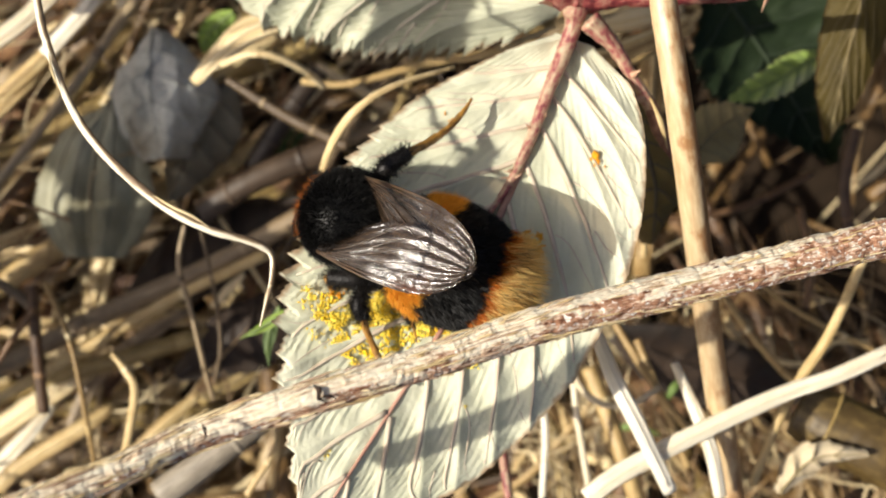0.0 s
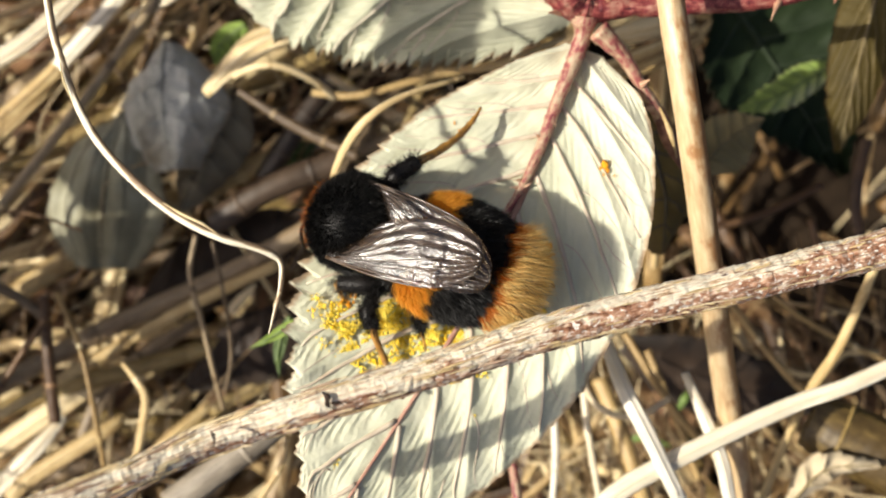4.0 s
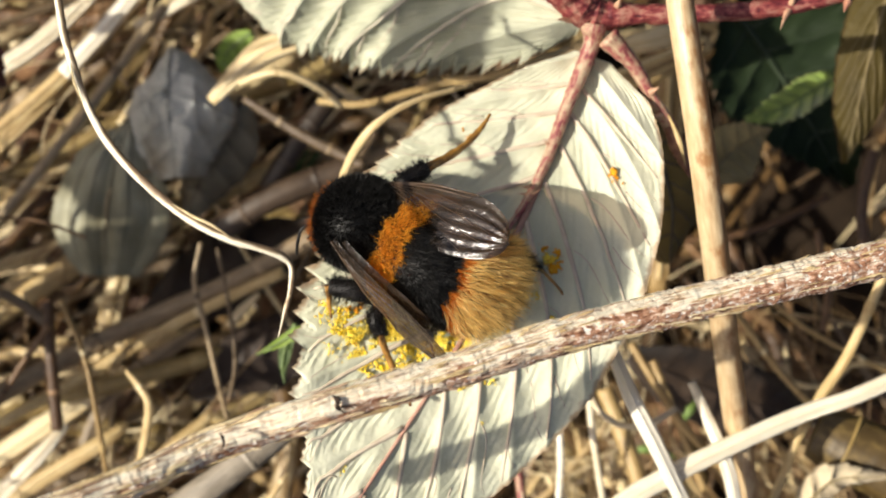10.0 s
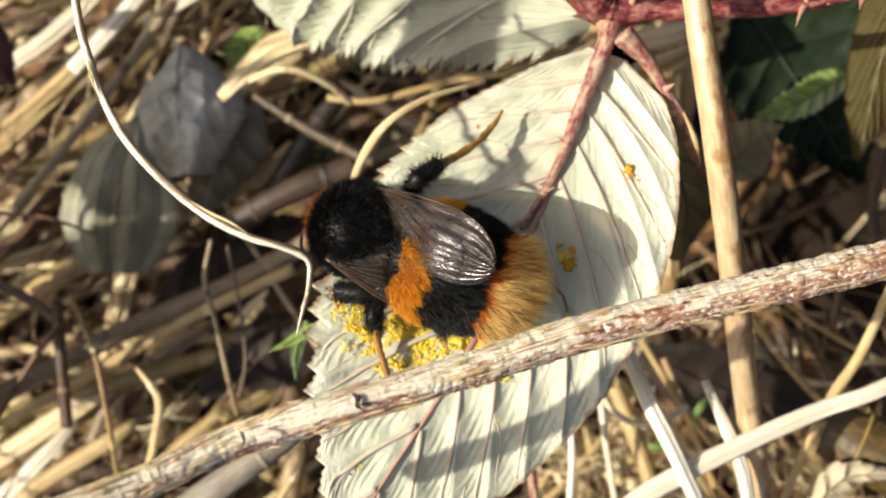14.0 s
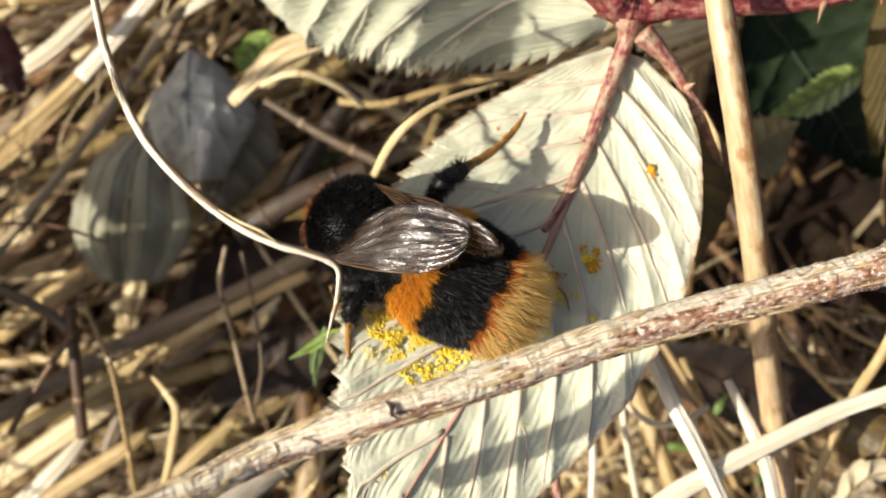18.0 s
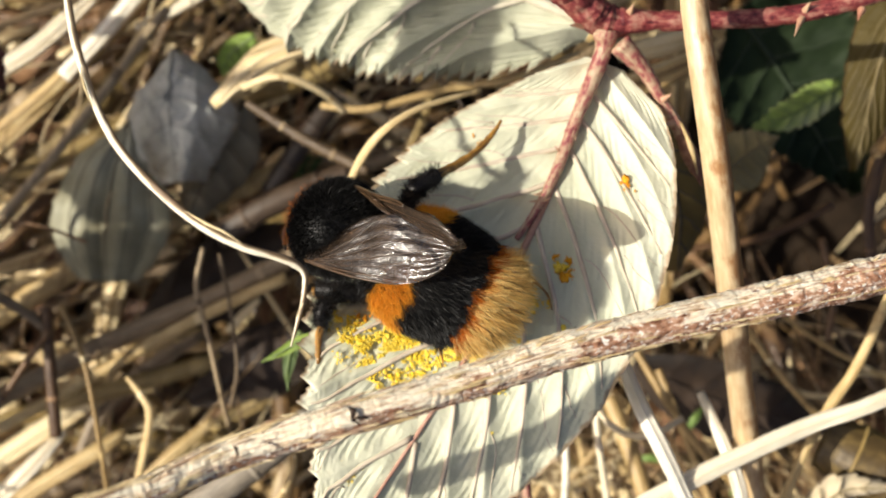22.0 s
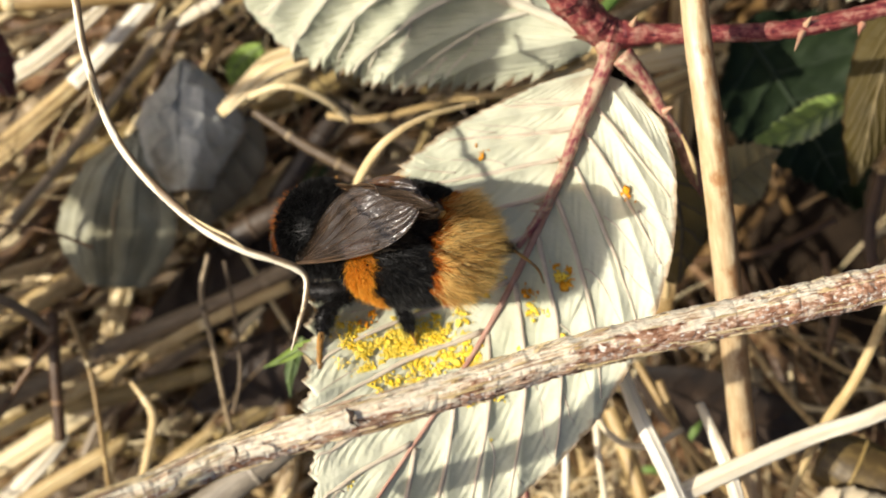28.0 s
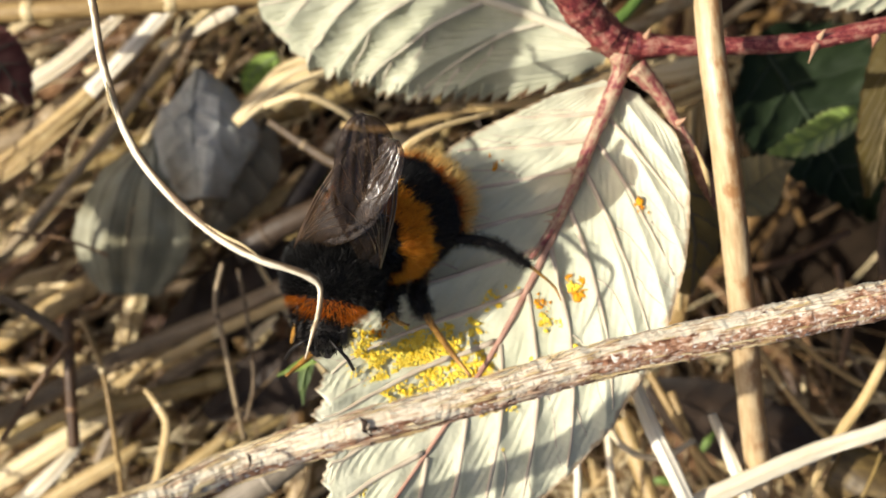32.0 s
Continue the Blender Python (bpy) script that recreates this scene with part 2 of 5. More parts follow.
def stem_mat(name, deep, red, worn, pale):
    n = Nodes(name)
    a = n.noise(n.coord("Object"), 1900, 6, 0.75)
    b = n.noise(n.coord("UV", 5, 0.4, 1), 1.0, 5, 0.65)
    tone = n.math("ADD", n.math("MULTIPLY", a, 0.42), n.math("MULTIPLY", b, 0.58))
    n.set(n.ramp(tone, (0.41, deep), (0.465, red), (0.51, worn), (0.57, pale)), 0.45, 0.5)
    n.bump(n.math("ADD", a, b), 0.5, 0.15)
    return n.mat


STEM = stem_mat("mottled red bramble stem", (0.15, 0.025, 0.03), (0.32, 0.09, 0.085), (0.37, 0.22, 0.14), (0.47, 0.35, 0.23))
CANE = stem_mat("dark maroon bramble cane", (0.06, 0.009, 0.011), (0.16, 0.022, 0.026), (0.26, 0.06, 0.05), (0.36, 0.18, 0.13))


def plain_mat(name, lo, hi, scale=600, rough=0.6, spec=0.4, bump=0.1, island=False, through=0.0):
    n = Nodes(name)
    a = n.noise(n.coord("Object"), scale, 4, 0.6)
    if island:
        a = n.math("ADD", n.math("MULTIPLY", a, 0.5), n.math("MULTIPLY", n.chance(True), 0.5))
    n.set(n.ramp(a, (0.3, lo), (0.7, hi)), rough, spec)
    n.bump(a, 0.4, bump)
    if through:
        n.see_through(through, hi)
    return n.mat


VEIN = plain_mat("pinkish leaf vein", (0.5, 0.4, 0.29), (0.66, 0.58, 0.44))
MIDRIB = plain_mat("reddish midrib", (0.34, 0.16, 0.11), (0.5, 0.31, 0.23))
PALEVEIN = plain_mat("pale leaf vein", (0.44, 0.4, 0.29), (0.6, 0.55, 0.42))
DARKVEIN = plain_mat("dull leaf vein", (0.04, 0.033, 0.02), (0.1, 0.085, 0.05))
DEADVEIN = plain_mat("dark brown dead vein", (0.012, 0.007, 0.004), (0.03, 0.018, 0.01))
TANVEIN = plain_mat("tan leaf vein", (0.16, 0.12, 0.05), (0.26, 0.2, 0.09))
GREYVEIN = plain_mat("grey leaf vein", (0.13, 0.13, 0.11), (0.26, 0.27, 0.25))
DULLGREEN = plain_mat("dull green vein", (0.1, 0.15, 0.04), (0.18, 0.24, 0.08))
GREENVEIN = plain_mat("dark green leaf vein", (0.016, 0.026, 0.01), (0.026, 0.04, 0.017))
THORN = plain_mat("thorn horn", (0.35, 0.14, 0.09), (0.62, 0.45, 0.28), 300, 0.4)
BUD = plain_mat("bud scale", (0.14, 0.05, 0.035), (0.36, 0.2, 0.12), 1200)
POLLEN = plain_mat("yellow pollen", (0.88, 0.58, 0.02), (0.95, 0.79, 0.15), 1500, 0.9, 0.1, 0.1)
AMBER = plain_mat("orange pollen", (0.6, 0.22, 0.01), (0.85, 0.42, 0.03), 1500, 0.9, 0.1, 0.1)
SOILMAT = plain_mat("damp humus soil", (0.01, 0.006, 0.003), (0.035, 0.022, 0.012), 160, 0.9, 0.2, 2.0)
BLACKHAIR = plain_mat("black bee hair", (0.003, 0.003, 0.003), (0.011, 0.01, 0.009), 500, 0.5, 0.3, 0.02, True)
ORANGEHAIR = plain_mat("orange bee hair", (0.46, 0.14, 0.008), (0.86, 0.45, 0.05), 500, 0.55, 0.3, 0.02, True, 0.4)
COLLARHAIR = plain_mat("rusty bee hair", (0.4, 0.1, 0.008), (0.62, 0.2, 0.02), 500, 0.55, 0.3, 0.02, True, 0.4)
TAILHAIR = plain_mat("buff bee hair", (0.62, 0.36, 0.085), (0.9, 0.69, 0.29), 500, 0.55, 0.3, 0.02, True, 0.4)
SHELL = plain_mat("dull black bee skin", (0.004, 0.004, 0.004), (0.012, 0.011, 0.01), 900, 0.45, 0.35, 0.05)
CHITIN = plain_mat("black bee shell", (0.006, 0.005, 0.005), (0.018, 0.015, 0.013), 900, 0.5, 0.3, 0.05)
AMBERLEG = plain_mat("amber bee foot", (0.1, 0.045, 0.012), (0.5, 0.25, 0.04), 900, 0.4, 0.5, 0.05)
WINGVEIN = plain_mat("wing vein", (0.03, 0.018, 0.01), (0.08, 0.045, 0.022), 900, 0.3, 0.6, 0.02)


def wing_mat():
    n = Nodes("smoky wing skin")
    a = n.noise(n.coord("Object"), 500, 3, 0.6)
    n.set(n.ramp(a, (0.3, (0.02, 0.014, 0.01)), (0.7, (0.06, 0.04, 0.026))), 0.17, 1.0)
    n.bump(n.noise(n.coord("Object", 0.5, 1.3, 1), 1500, 4, 0.65), 0.7, 0.2)
    clear = n.add("BsdfTransparent", Color=(0.58, 0.45, 0.32, 1))
    along = n.add("SeparateXYZ", Vector=n.coord("Object")).outputs[0]
    film = n.ramp(n.math("MULTIPLY", along, 100.0), (0.15, (0.42, 0.42, 0.42)), (0.8, (0.7, 0.7, 0.7)))
    m = n.add("MixShader", i0=film, i1=clear.outputs[0], i2=n.bsdf.outputs[0])
    n.tree.links.new(m.outputs[0], n.out.inputs[0])
    return n.mat


WING = wing_mat()

# ---- mesh helpers ----
ORIGIN = {}


def spline(pts, n):
    """n points of a smooth curve through pts."""
    p = np.array(pts, float)
    p = np.vstack([2 * p[0] - p[1], p, 2 * p[-1] - p[-2]])
    t = np.linspace(0, len(pts) - 1, n)
    i = np.minimum(t.astype(int), len(pts) - 2)
    f = (t - i)[:, None]
    a, b, c, d = p[i], p[i + 1], p[i + 2], p[i + 3]
    return 0.5 * (2 * b + (c - a) * f + (2 * a - 5 * b + 4 * c - d) * f**2 + (3 * b - a - 3 * c + d) * f**3)


def mesh_of(name, verts, faces, mat, uv=None, smooth=True):
    me = bpy.data.meshes.new(name)
    me.from_pydata(np.asarray(verts, float).tolist(), [], faces if isinstance(faces, list) else faces.tolist())
    if uv is not None:
        layer = me.uv_layers.new(name="UVMap")
        idx = np.empty(len(me.loops), int)
        me.loops.foreach_get("vertex_index", idx)
        layer.data.foreach_set("uv", np.asarray(uv, float)[idx].ravel())
    me.polygons.foreach_set("use_smooth", np.full(len(me.polygons), smooth))
    me.materials.append(mat)
    me.update()
    return me


def put(name, geo, mat, parent=None, label="", smooth=True):
    """One mesh object from (verts in plan mm, faces, uv), under a thing, or top-level with its origin at its lowest middle."""
    verts, faces, uv = geo
    v = np.array(verts, float)
    if parent is None:
        o = np.array([v[:, 0].mean(), v[:, 1].mean(), v[:, 2].min()])
    else:
        o = ORIGIN[parent.name]
    ob = new(name, mesh_of(name, (v - o) / 1000, faces, mat, uv, smooth))
    ORIGIN[ob.name] = o
    if parent is None:
        ob.location = (o[0] / 1000, o[1] / 1000, (o[2] + SOIL) / 1000)
    else:
        ob.parent = parent
    return tagged(ob, label)


def empty(name, o, label="", category="", group=""):
    ob = new(name)
    ORIGIN[ob.name] = np.array(o, float)
    ob.location = (o[0] / 1000, o[1] / 1000, (o[2] + SOIL) / 1000)
    ob.empty_display_size = 0.01
    return tagged(ob, label, category, group)


def tube(pts, width, n=24, seg=10, flat=1.0, rough=0.0, tip=None, seed=0, ridge=0.0, roll=0.0):
    """A swept stalk: width a number or one per point; flat squeezes its height; rough makes it uneven; ridge gives ribs along it."""
    p = spline(pts, n)
    w = np.interp(np.linspace(0, 1, n), np.linspace(0, 1, len(width)), width) if np.ndim(width) else np.full(n, float(width))
    if tip is not None:
        w = w * np.interp(np.linspace(0, 1, n), *tip)
    t = np.gradient(p, axis=0)
    t /= np.linalg.norm(t, axis=1)[:, None] + 1e-9
    side = np.cross(t, (0.03, 0.02, 1.0))
    side /= np.linalg.norm(side, axis=1)[:, None] + 1e-9
    up = np.cross(side, t)
    ang = np.linspace(0, 2 * np.pi, seg, endpoint=False)
    rng = np.random.default_rng(seed + 1)
    r = np.ones((n, seg))
    if rough:
        r += rough * rng.normal(size=(n, seg))
        r += rough * 0.8 * np.interp(np.arange(n), np.linspace(0, n, n // 5 + 2), rng.normal(size=n // 5 + 2))[:, None]
    if ridge:
        r += ridge * np.cos(ang * 4)[None]
    c, s = np.cos(ang + roll), np.sin(ang + roll)
    q = p[:, None] + (w[:, None] / 2 * r)[..., None] * (c[None, :, None] * side[:, None] + flat * s[None, :, None] * up[:, None])
    length = np.r_[0, np.cumsum(np.linalg.norm(np.diff(p, axis=0), axis=1))]
    uv = np.stack([np.broadcast_to(np.abs(ang / np.pi - 1), (n, seg)), np.broadcast_to(length[:, None], (n, seg)) + seed * 7.3], -1)
    verts = np.vstack([q.reshape(-1, 3), p[:1], p[-1:]])
    uv = np.vstack([uv.reshape(-1, 2), uv[0, :1], uv[-1, :1]])
    i, j = np.meshgrid(np.arange(n - 1), np.arange(seg), indexing="ij")
    k = (j + 1) % seg
    faces = np.stack([i * seg + j, i * seg + k, (i + 1) * seg + k, (i + 1) * seg + j], -1).reshape(-1, 4).tolist()
    a, b = n * seg, n * seg + 1
    faces += [[a, (m + 1) % seg, m] for m in range(seg)]
    faces += [[b, (n - 1) * seg + m, (n - 1) * seg + (m + 1) % seg] for m in range(seg)]
    return verts, faces, uv


def join(geos):
    verts, faces, uvs, n = [], [], [], 0
    for v, f, u in geos:
        verts.append(v)
        uvs.append(u if u is not None else np.zeros((len(v), 2)))
        faces += [[k + n for k in q] for q in f]
        n += len(v)
    return np.vstack(verts), faces, np.vstack(uvs)


def ball(c, r, nu=20, nv=12, seed=None, rough=0.0):
    u = np.linspace(0, 2 * np.pi, nu, endpoint=False)
    v = np.linspace(0.02, np.pi - 0.02, nv)
    d = np.stack([np.outer(np.sin(v), np.cos(u)), np.outer(np.sin(v), np.sin(u)), np.outer(np.cos(v), np.ones(nu))], -1)
    if rough:
        d = d * (1 + rough * np.random.default_rng(seed).normal(size=(nv, nu, 1)))
    q = (np.array(c) + d * np.array(r)).reshape(-1, 3)
    faces = [[i * nu + j, (i + 1) * nu + j, (i + 1) * nu + (j + 1) % nu, i * nu + (j + 1) % nu] for i in range(nv - 1) for j in range(nu)]
    faces += [[*range(nu)], [*range((nv - 1) * nu, nv * nu)][::-1]]
    return q, faces, None


# ---- ground ----
def ground():
    g = np.sign(np.linspace(-1, 1, 121)) * np.abs(np.linspace(-1, 1, 121)) ** 5 * 30000 + np.linspace(-1, 1, 121) * 160
    x, y = np.meshgrid(g, g, indexing="ij")
    z = np.zeros_like(x) - SOIL
    for i in range(121):
        for j in range(121):
            if abs(x[i, j]) < 400 and abs(y[i, j]) < 400:
                z[i, j] += 6 * noise.noise((x[i, j] / 25, y[i, j] / 25, 0)) - 4
    faces = [[i * 121 + j, (i + 1) * 121 + j, (i + 1) * 121 + j + 1, i * 121 + j + 1] for i in range(120) for j in range(120)]
    v = np.stack([x, y, z], -1).reshape(-1, 3)
    ob = new("ground", mesh_of("ground", (v + (0, 0, SOIL)) / 1000, faces, SOILMAT))
    tagged(ob, "dark damp humus soil under the dead grass", "ground", kind="structure")


ground()


# ---- leaves ----
def leaf_frame(axis, n):
    p = spline(axis, n)
    t = np.gradient(p, axis=0)
    t /= np.linalg.norm(t, axis=1)[:, None]
    return p, np.stack([-t[:, 1], t[:, 0]], -1)


def blade(axis, left, right, lift, teeth=0.0, count=30, lean=(0.16, 0.16), ribs=9, quilt=0.35, n=260, m=44, seed=0, thick=0.25, rungs=0.0, tame=1.0):
    """A leaf blade over a plan axis: left and right half widths along it, lift(x, y, s, u) the height, teeth along the margin."""
    p, side = leaf_frame(axis, n)
    s = np.linspace(0, 1, n)
    rng = np.random.default_rng(seed)
    u = np.linspace(-1, 1, m)
    wl = np.interp(s, np.linspace(0, 1, len(left)), left)
    wr = np.interp(s, np.linspace(0, 1, len(right)), right)
    k = np.ones(9) / 9
    wl, wr = (np.convolve(np.pad(w, 4, "edge"), k, "valid") for w in (wl, wr))
    big = rng.uniform(0.6, 1.3, 400)
    ph = s * count
    saw = (ph % 1.0) ** 1.2 * big[ph.astype(int)] + 0.2 * ((ph * 3) % 1.0)
    out = []
    for a, uu in enumerate(u):
        w = np.where(uu > 0, wl, wr) * abs(uu)
        if abs(uu) > 0.82:
            f = (abs(uu) - 0.82) / 0.18
            w = w + f * teeth * ((np.clip(2.6 * s - 0.75, 0.22, 1.5) if uu < 0 else np.clip(1.2 * s - 0.5, 0.08, tame)) if tame < 1 else 1.0) * (np.roll(saw, int(7 * np.sign(uu))) - 0.6) * np.clip(8 * s, 0, 1) * np.clip(12 * (1 - s), 0, 1)
        xy = p[:, :2] + side * (np.sign(uu) * w)[:, None]
        phase = (s - (lean[0] * wl / wl.max() if uu > 0 else lean[1] * wr / wr.max()) * abs(uu)) * ribs
        d = np.abs((phase + 0.5) % 1.0 - 0.5) * 2
        z = lift(xy[:, 0], xy[:, 1], s, uu) + quilt * ((1 - d) ** 2 - 0.4) * min(1, 4 * abs(uu)) * np.clip(6 * (1 - s), 0, 1)
        z = z + 0.08 * quilt * np.sin(abs(uu) * 62 + 2.5 * np.sin(phase * 6.28)) * d * min(1, 5 * abs(uu))
        if rungs:
            much = np.clip((s - 0.3) * 4, 0.15, 1) * (1.0 if uu < 0 else 0.35) * np.clip(d * 2.2 - 0.3, 0, 1) * min(1, 4 * abs(uu))
            z = z + rungs * much * (0.5 - np.abs(np.sin(np.where(uu > 0, wl, wr) * abs(uu) * 4.4 + 0.9 * np.sin(phase * 6.28 + 1) + 0.35 * np.sin(s * 31 + 9 * uu)))) * 2
        z = z + 0.1 * np.sin(xy[:, 0] * 1.7 + seed) * np.sin(xy[:, 1] * 1.3)
        out.append(np.c_[xy, z])
    g = np.stack(out, 1)
    top = g.reshape(-1, 3)
    uv = np.stack(np.broadcast_arrays((u[None] + 1) / 2, s[:, None]), -1).reshape(-1, 2)
    i, j = np.meshgrid(np.arange(n - 1), np.arange(m - 1), indexing="ij")
    f = np.stack([i * m + j, (i + 1) * m + j, (i + 1) * m + j + 1, i * m + j + 1], -1).reshape(-1, 4)[:, ::-1]
    low = f[:, ::-1] + n * m
    rim = [*range(0, m)] + [q * m + m - 1 for q in range(1, n)] + [(n - 1) * m + q for q in range(m - 2, -1, -1)] + [q * m for q in range(n - 2, 0, -1)]
    wall = [[rim[q], rim[(q + 1) % len(rim)], rim[(q + 1) % len(rim)] + n * m, rim[q] + n * m] for q in range(len(rim))]
    return (np.vstack([top, top - (0, 0, thick)]), f.tolist() + low.tolist() + wall, np.vstack([uv, uv])), g, wl, wr


def ribs_of(g, wl, wr, ribs, lean, upto=0.93, first=0.06):
    """Plan courses of the side veins on a blade's grid g."""
    n, m = g.shape[:2]
    for k in range(1, ribs):
        for sign in (1, -1):
            s0 = k / ribs
            w = wl if sign > 0 else wr
            far = (lean[0] if sign > 0 else lean[1]) / w.max()
            if s0 < first:
                continue
            way = []
            for a in np.linspace(0.02, upto, 9):
                ss = s0 + far * a * (0.6 * w[int(s0 * (n - 1))] + 0.4 * w[min(int((s0 + far * a * w[int(s0 * (n - 1))]) * (n - 1)), n - 1)])
                if ss < 0.985:
                    way.append(g[int(round(ss * (n - 1))), int(round((sign * a + 1) / 2 * (m - 1)))] + (0, 0, 0.03))
            if len(way) > 3:
                yield way


def branches_of(g, wl, wr, ribs, lean, first=0.06):
    """Plan courses of the forks that leave the side veins towards the margin."""
    n, m = g.shape[:2]
    for k in range(1, ribs):
        for sign in (1, -1):
            w = wl if sign > 0 else wr
            far = (lean[0] if sign > 0 else lean[1]) / w.max() * w[int(k / ribs * (n - 1))]
            for a0, slow in ((0.42, 0.35), (0.68, 0.25)):
                way = []
                for a in np.linspace(a0, 0.93, 7):
                    ss = k / ribs + far * a0 + far * slow * (a - a0) + 0.012 * math.sin(9 * a)
                    if first < ss < 0.97:
                        way.append(g[int(round(ss * (n - 1))), int(round((sign * a + 1) / 2 * (m - 1)))] + (0, 0, 0.02))
                if len(way) > 4:
                    yield way


def leaf_part(parent, axis, left, right, lift, mat, vein, rib_w=0.5, side_w=0.4, upto=0.93, rib=None, forks=0.0, **kw):
    """A blade under a plant, with its midrib and side veins as sub-parts."""
    geo, g, wl, wr = blade(axis, left, right, lift, **kw)
    ob = put("leaflet", geo, mat, parent)
    mid = g.shape[1] // 2
    spine = [(g[i, mid] + g[i, mid - 1]) / 2 + (0, 0, 0.1) for i in np.linspace(0, g.shape[0] - 2, 14).astype(int)]
    ORIGIN[ob.name] = ORIGIN[parent.name]
    put("midrib", tube(spine, [rib_w * 2, rib_w * 1.7, rib_w, rib_w * 0.4], 50, 8), rib or vein, ob)
    for way in ribs_of(g, wl, wr, kw.get("ribs", 9), kw.get("lean", (0.16, 0.16)), upto):
        put("side_vein", tube(way, [side_w, side_w * 0.8, side_w * 0.35], 24, 8, 0.7, rough=0.05), vein, ob)
    if forks:
        for way in branches_of(g, wl, wr, kw.get("ribs", 9), kw.get("lean", (0.16, 0.16))):
            put("vein_fork", tube(way, [forks, forks * 0.8, forks * 0.3], 16, 6, 0.7), vein, ob)
    return ob, g


def bee_leaf_height(x, y):
    """The bee's leaf: a slope, cupped up on both sides of its midrib."""
    off = 0.885 * (x - 13.0) - 0.466 * (y - 16.7)
    cup = np.where(off < 0, 0.35 - 0.25 * np.clip((y + 10) / 14, 0, 1), 0.2)
    return 4.2 - 0.2 * y + cup * (np.sqrt(off**2 + 9.0) - 3.0) + 0.01 * np.clip(-off, 0, 20) ** 2 * np.clip((4.0 - y) / 18, 0, 1) - 0.5 * np.clip(off, 0, 20) * np.clip((-6.0 - y) / 12, 0, 1)


def bee_leaf_lift(x, y, s, u):
    return bee_leaf_height(x, y) - 0.8 * np.clip(abs(u) - 0.75, 0, 1) ** 2 * 4 + 0.35 * np.sin(s * 14 + 3 * u) * u


def upper_leaf_lift(x, y, s, u):
    return -11.0 + 0.25 * (x + 5) * 0.4 - 2.0 * abs(u) ** 2


def bramble():
    root = empty("bramble_spray", (14.1, 19.1, 2.0), "red thorny bramble cane with pale-backed toothed leaflets", "bramble")
    # the leaflet that carries the bee, pale underside up
    tag = leaf_part(root, [(13.2, 16.7, 3.0), (9.7, 7.1, 4.0), (2.7, -7.2, 7.0), (-9.2, -25.2, 10.0)], [2.4, 6.5, 8.2, 9.3, 10.5, 11.4, 11.9, 12.1, 12.2, 11.4, 9.6, 6.4, 0.2], [1.0, 4.3, 6.8, 8.9, 10.9, 12.7, 14.1, 14.5, 14.4, 13.6, 10.5, 5.9, 0.2], bee_leaf_lift, UNDERLEAF, VEIN, 0.46, 0.5, rib=MIDRIB, forks=0.13, teeth=1.0, count=34, lean=(0.32, 0.32), ribs=11, quilt=0.45, seed=3, n=360, m=240, rungs=0.04, tame=0.18)
    tagged(tag[0], "large pale cream felted leaf underside with raised pink veins")
    tag = leaf_part(root, [(14.2, 21.8, -6.0), (2.3, 26.4, -9.0), (-9.3, 28.0, -11.0), (-20.6, 26.0, -12.0)], [1.2, 5.2, 7.7, 9.2, 10.0, 10.6, 11.1, 11.0, 10.2, 9.4, 8.5, 5.8, 0.8], [2.0, 8.0, 10.5, 11.0, 10.0, 9.0, 7.0, 0.8], upper_leaf_lift, UPPERLEAF, PALEVEIN, 0.6, 0.62, forks=0.36, teeth=1.2, count=24, lean=(0.42, 0.4), ribs=6, quilt=1.3, seed=8, n=320, m=200, rungs=0.2)
    tagged(tag[0], "grey-green toothed leaf underside with strong veins")
    put("cane", tube([(7.8, 24.1, 8.0), (10.6, 21.7, 5.0), (13.5, 19.9, 3.0), (16.9, 19.8, 3.0), (23.2, 19.9, 3.0), (31.0, 20.6, 3.0), (40.8, 23.3, 3.0)], [3.2, 3.3, 3.0, 2.0, 1.5, 1.5, 1.5], 110, 14, rough=0.06, seed=5), CANE, root)
    put("petiole", tube([(13.7, 19.1, 3.2), (13.4, 16.8, 2.4), (11.4, 11.9, 2.7), (9.6, 7.3, 3.4), (7.8, 3.7, 4.0), (6.0, 1.1, 4.4)], [2.3, 1.5, 1.15, 0.95, 0.75, 0.5], 80, 12, rough=0.05, seed=6), STEM, root)
    put("petiole", tube([(14.8, 17.9, 3.0), (17.1, 15.8, 2.0), (18.8, 13.3, 1.2), (20.4, 10.9, 0.5), (21.0, 9.8, 0.4)], [2.1, 1.4, 1.05, 1.2, 1.3], 50, 12, rough=0.05, seed=7), STEM, root)
    bud = put("bud", tube([(20.7, 10.3, 0.6), (21.1, 8.9, 1.2), (21.8, 7.4, 1.0), (22.5, 5.8, 0.4)], [1.1, 1.6, 1.3, 0.1], 24, 12, 0.7, seed=8, rough=0.06), BUD, root, "brown papery leaf bud")
    put("bud_scale", tube([(20.4, 11.3, 1.5), (21.2, 9.0, 2.2), (21.9, 6.8, 1.4)], [0.2, 0.5, 0.1], 16, 8, 0.4, seed=9), STRAW, bud)
    for a, b in (((30.4, 20.2, 3.2), (29.2, 18.1, 5.0)), ((35.5, 20.8, 3.2), (34.9, 19.7, 4.0)), ((11.6, 19.3, 3.6), (10.3, 19.0, 5.0)), ((30.5, 20.5, 3.4), (30.6, 21.1, 5.0)), ((18.9, 13.3, 1.6), (19.4, 13.6, 2.6)), ((19.8, 11.3, 1.0), (18.7, 11.0, 2.0)), ((15.6, 20.3, 3.6), (15.7, 20.8, 5.5))):
        mid = [(p * 0.55 + q * 0.45) for p, q in zip(a, b)]
        put("thorn", tube([a, mid, b], [0.8, 0.4, 0.04], 12, 8, seed=2), THORN, root)
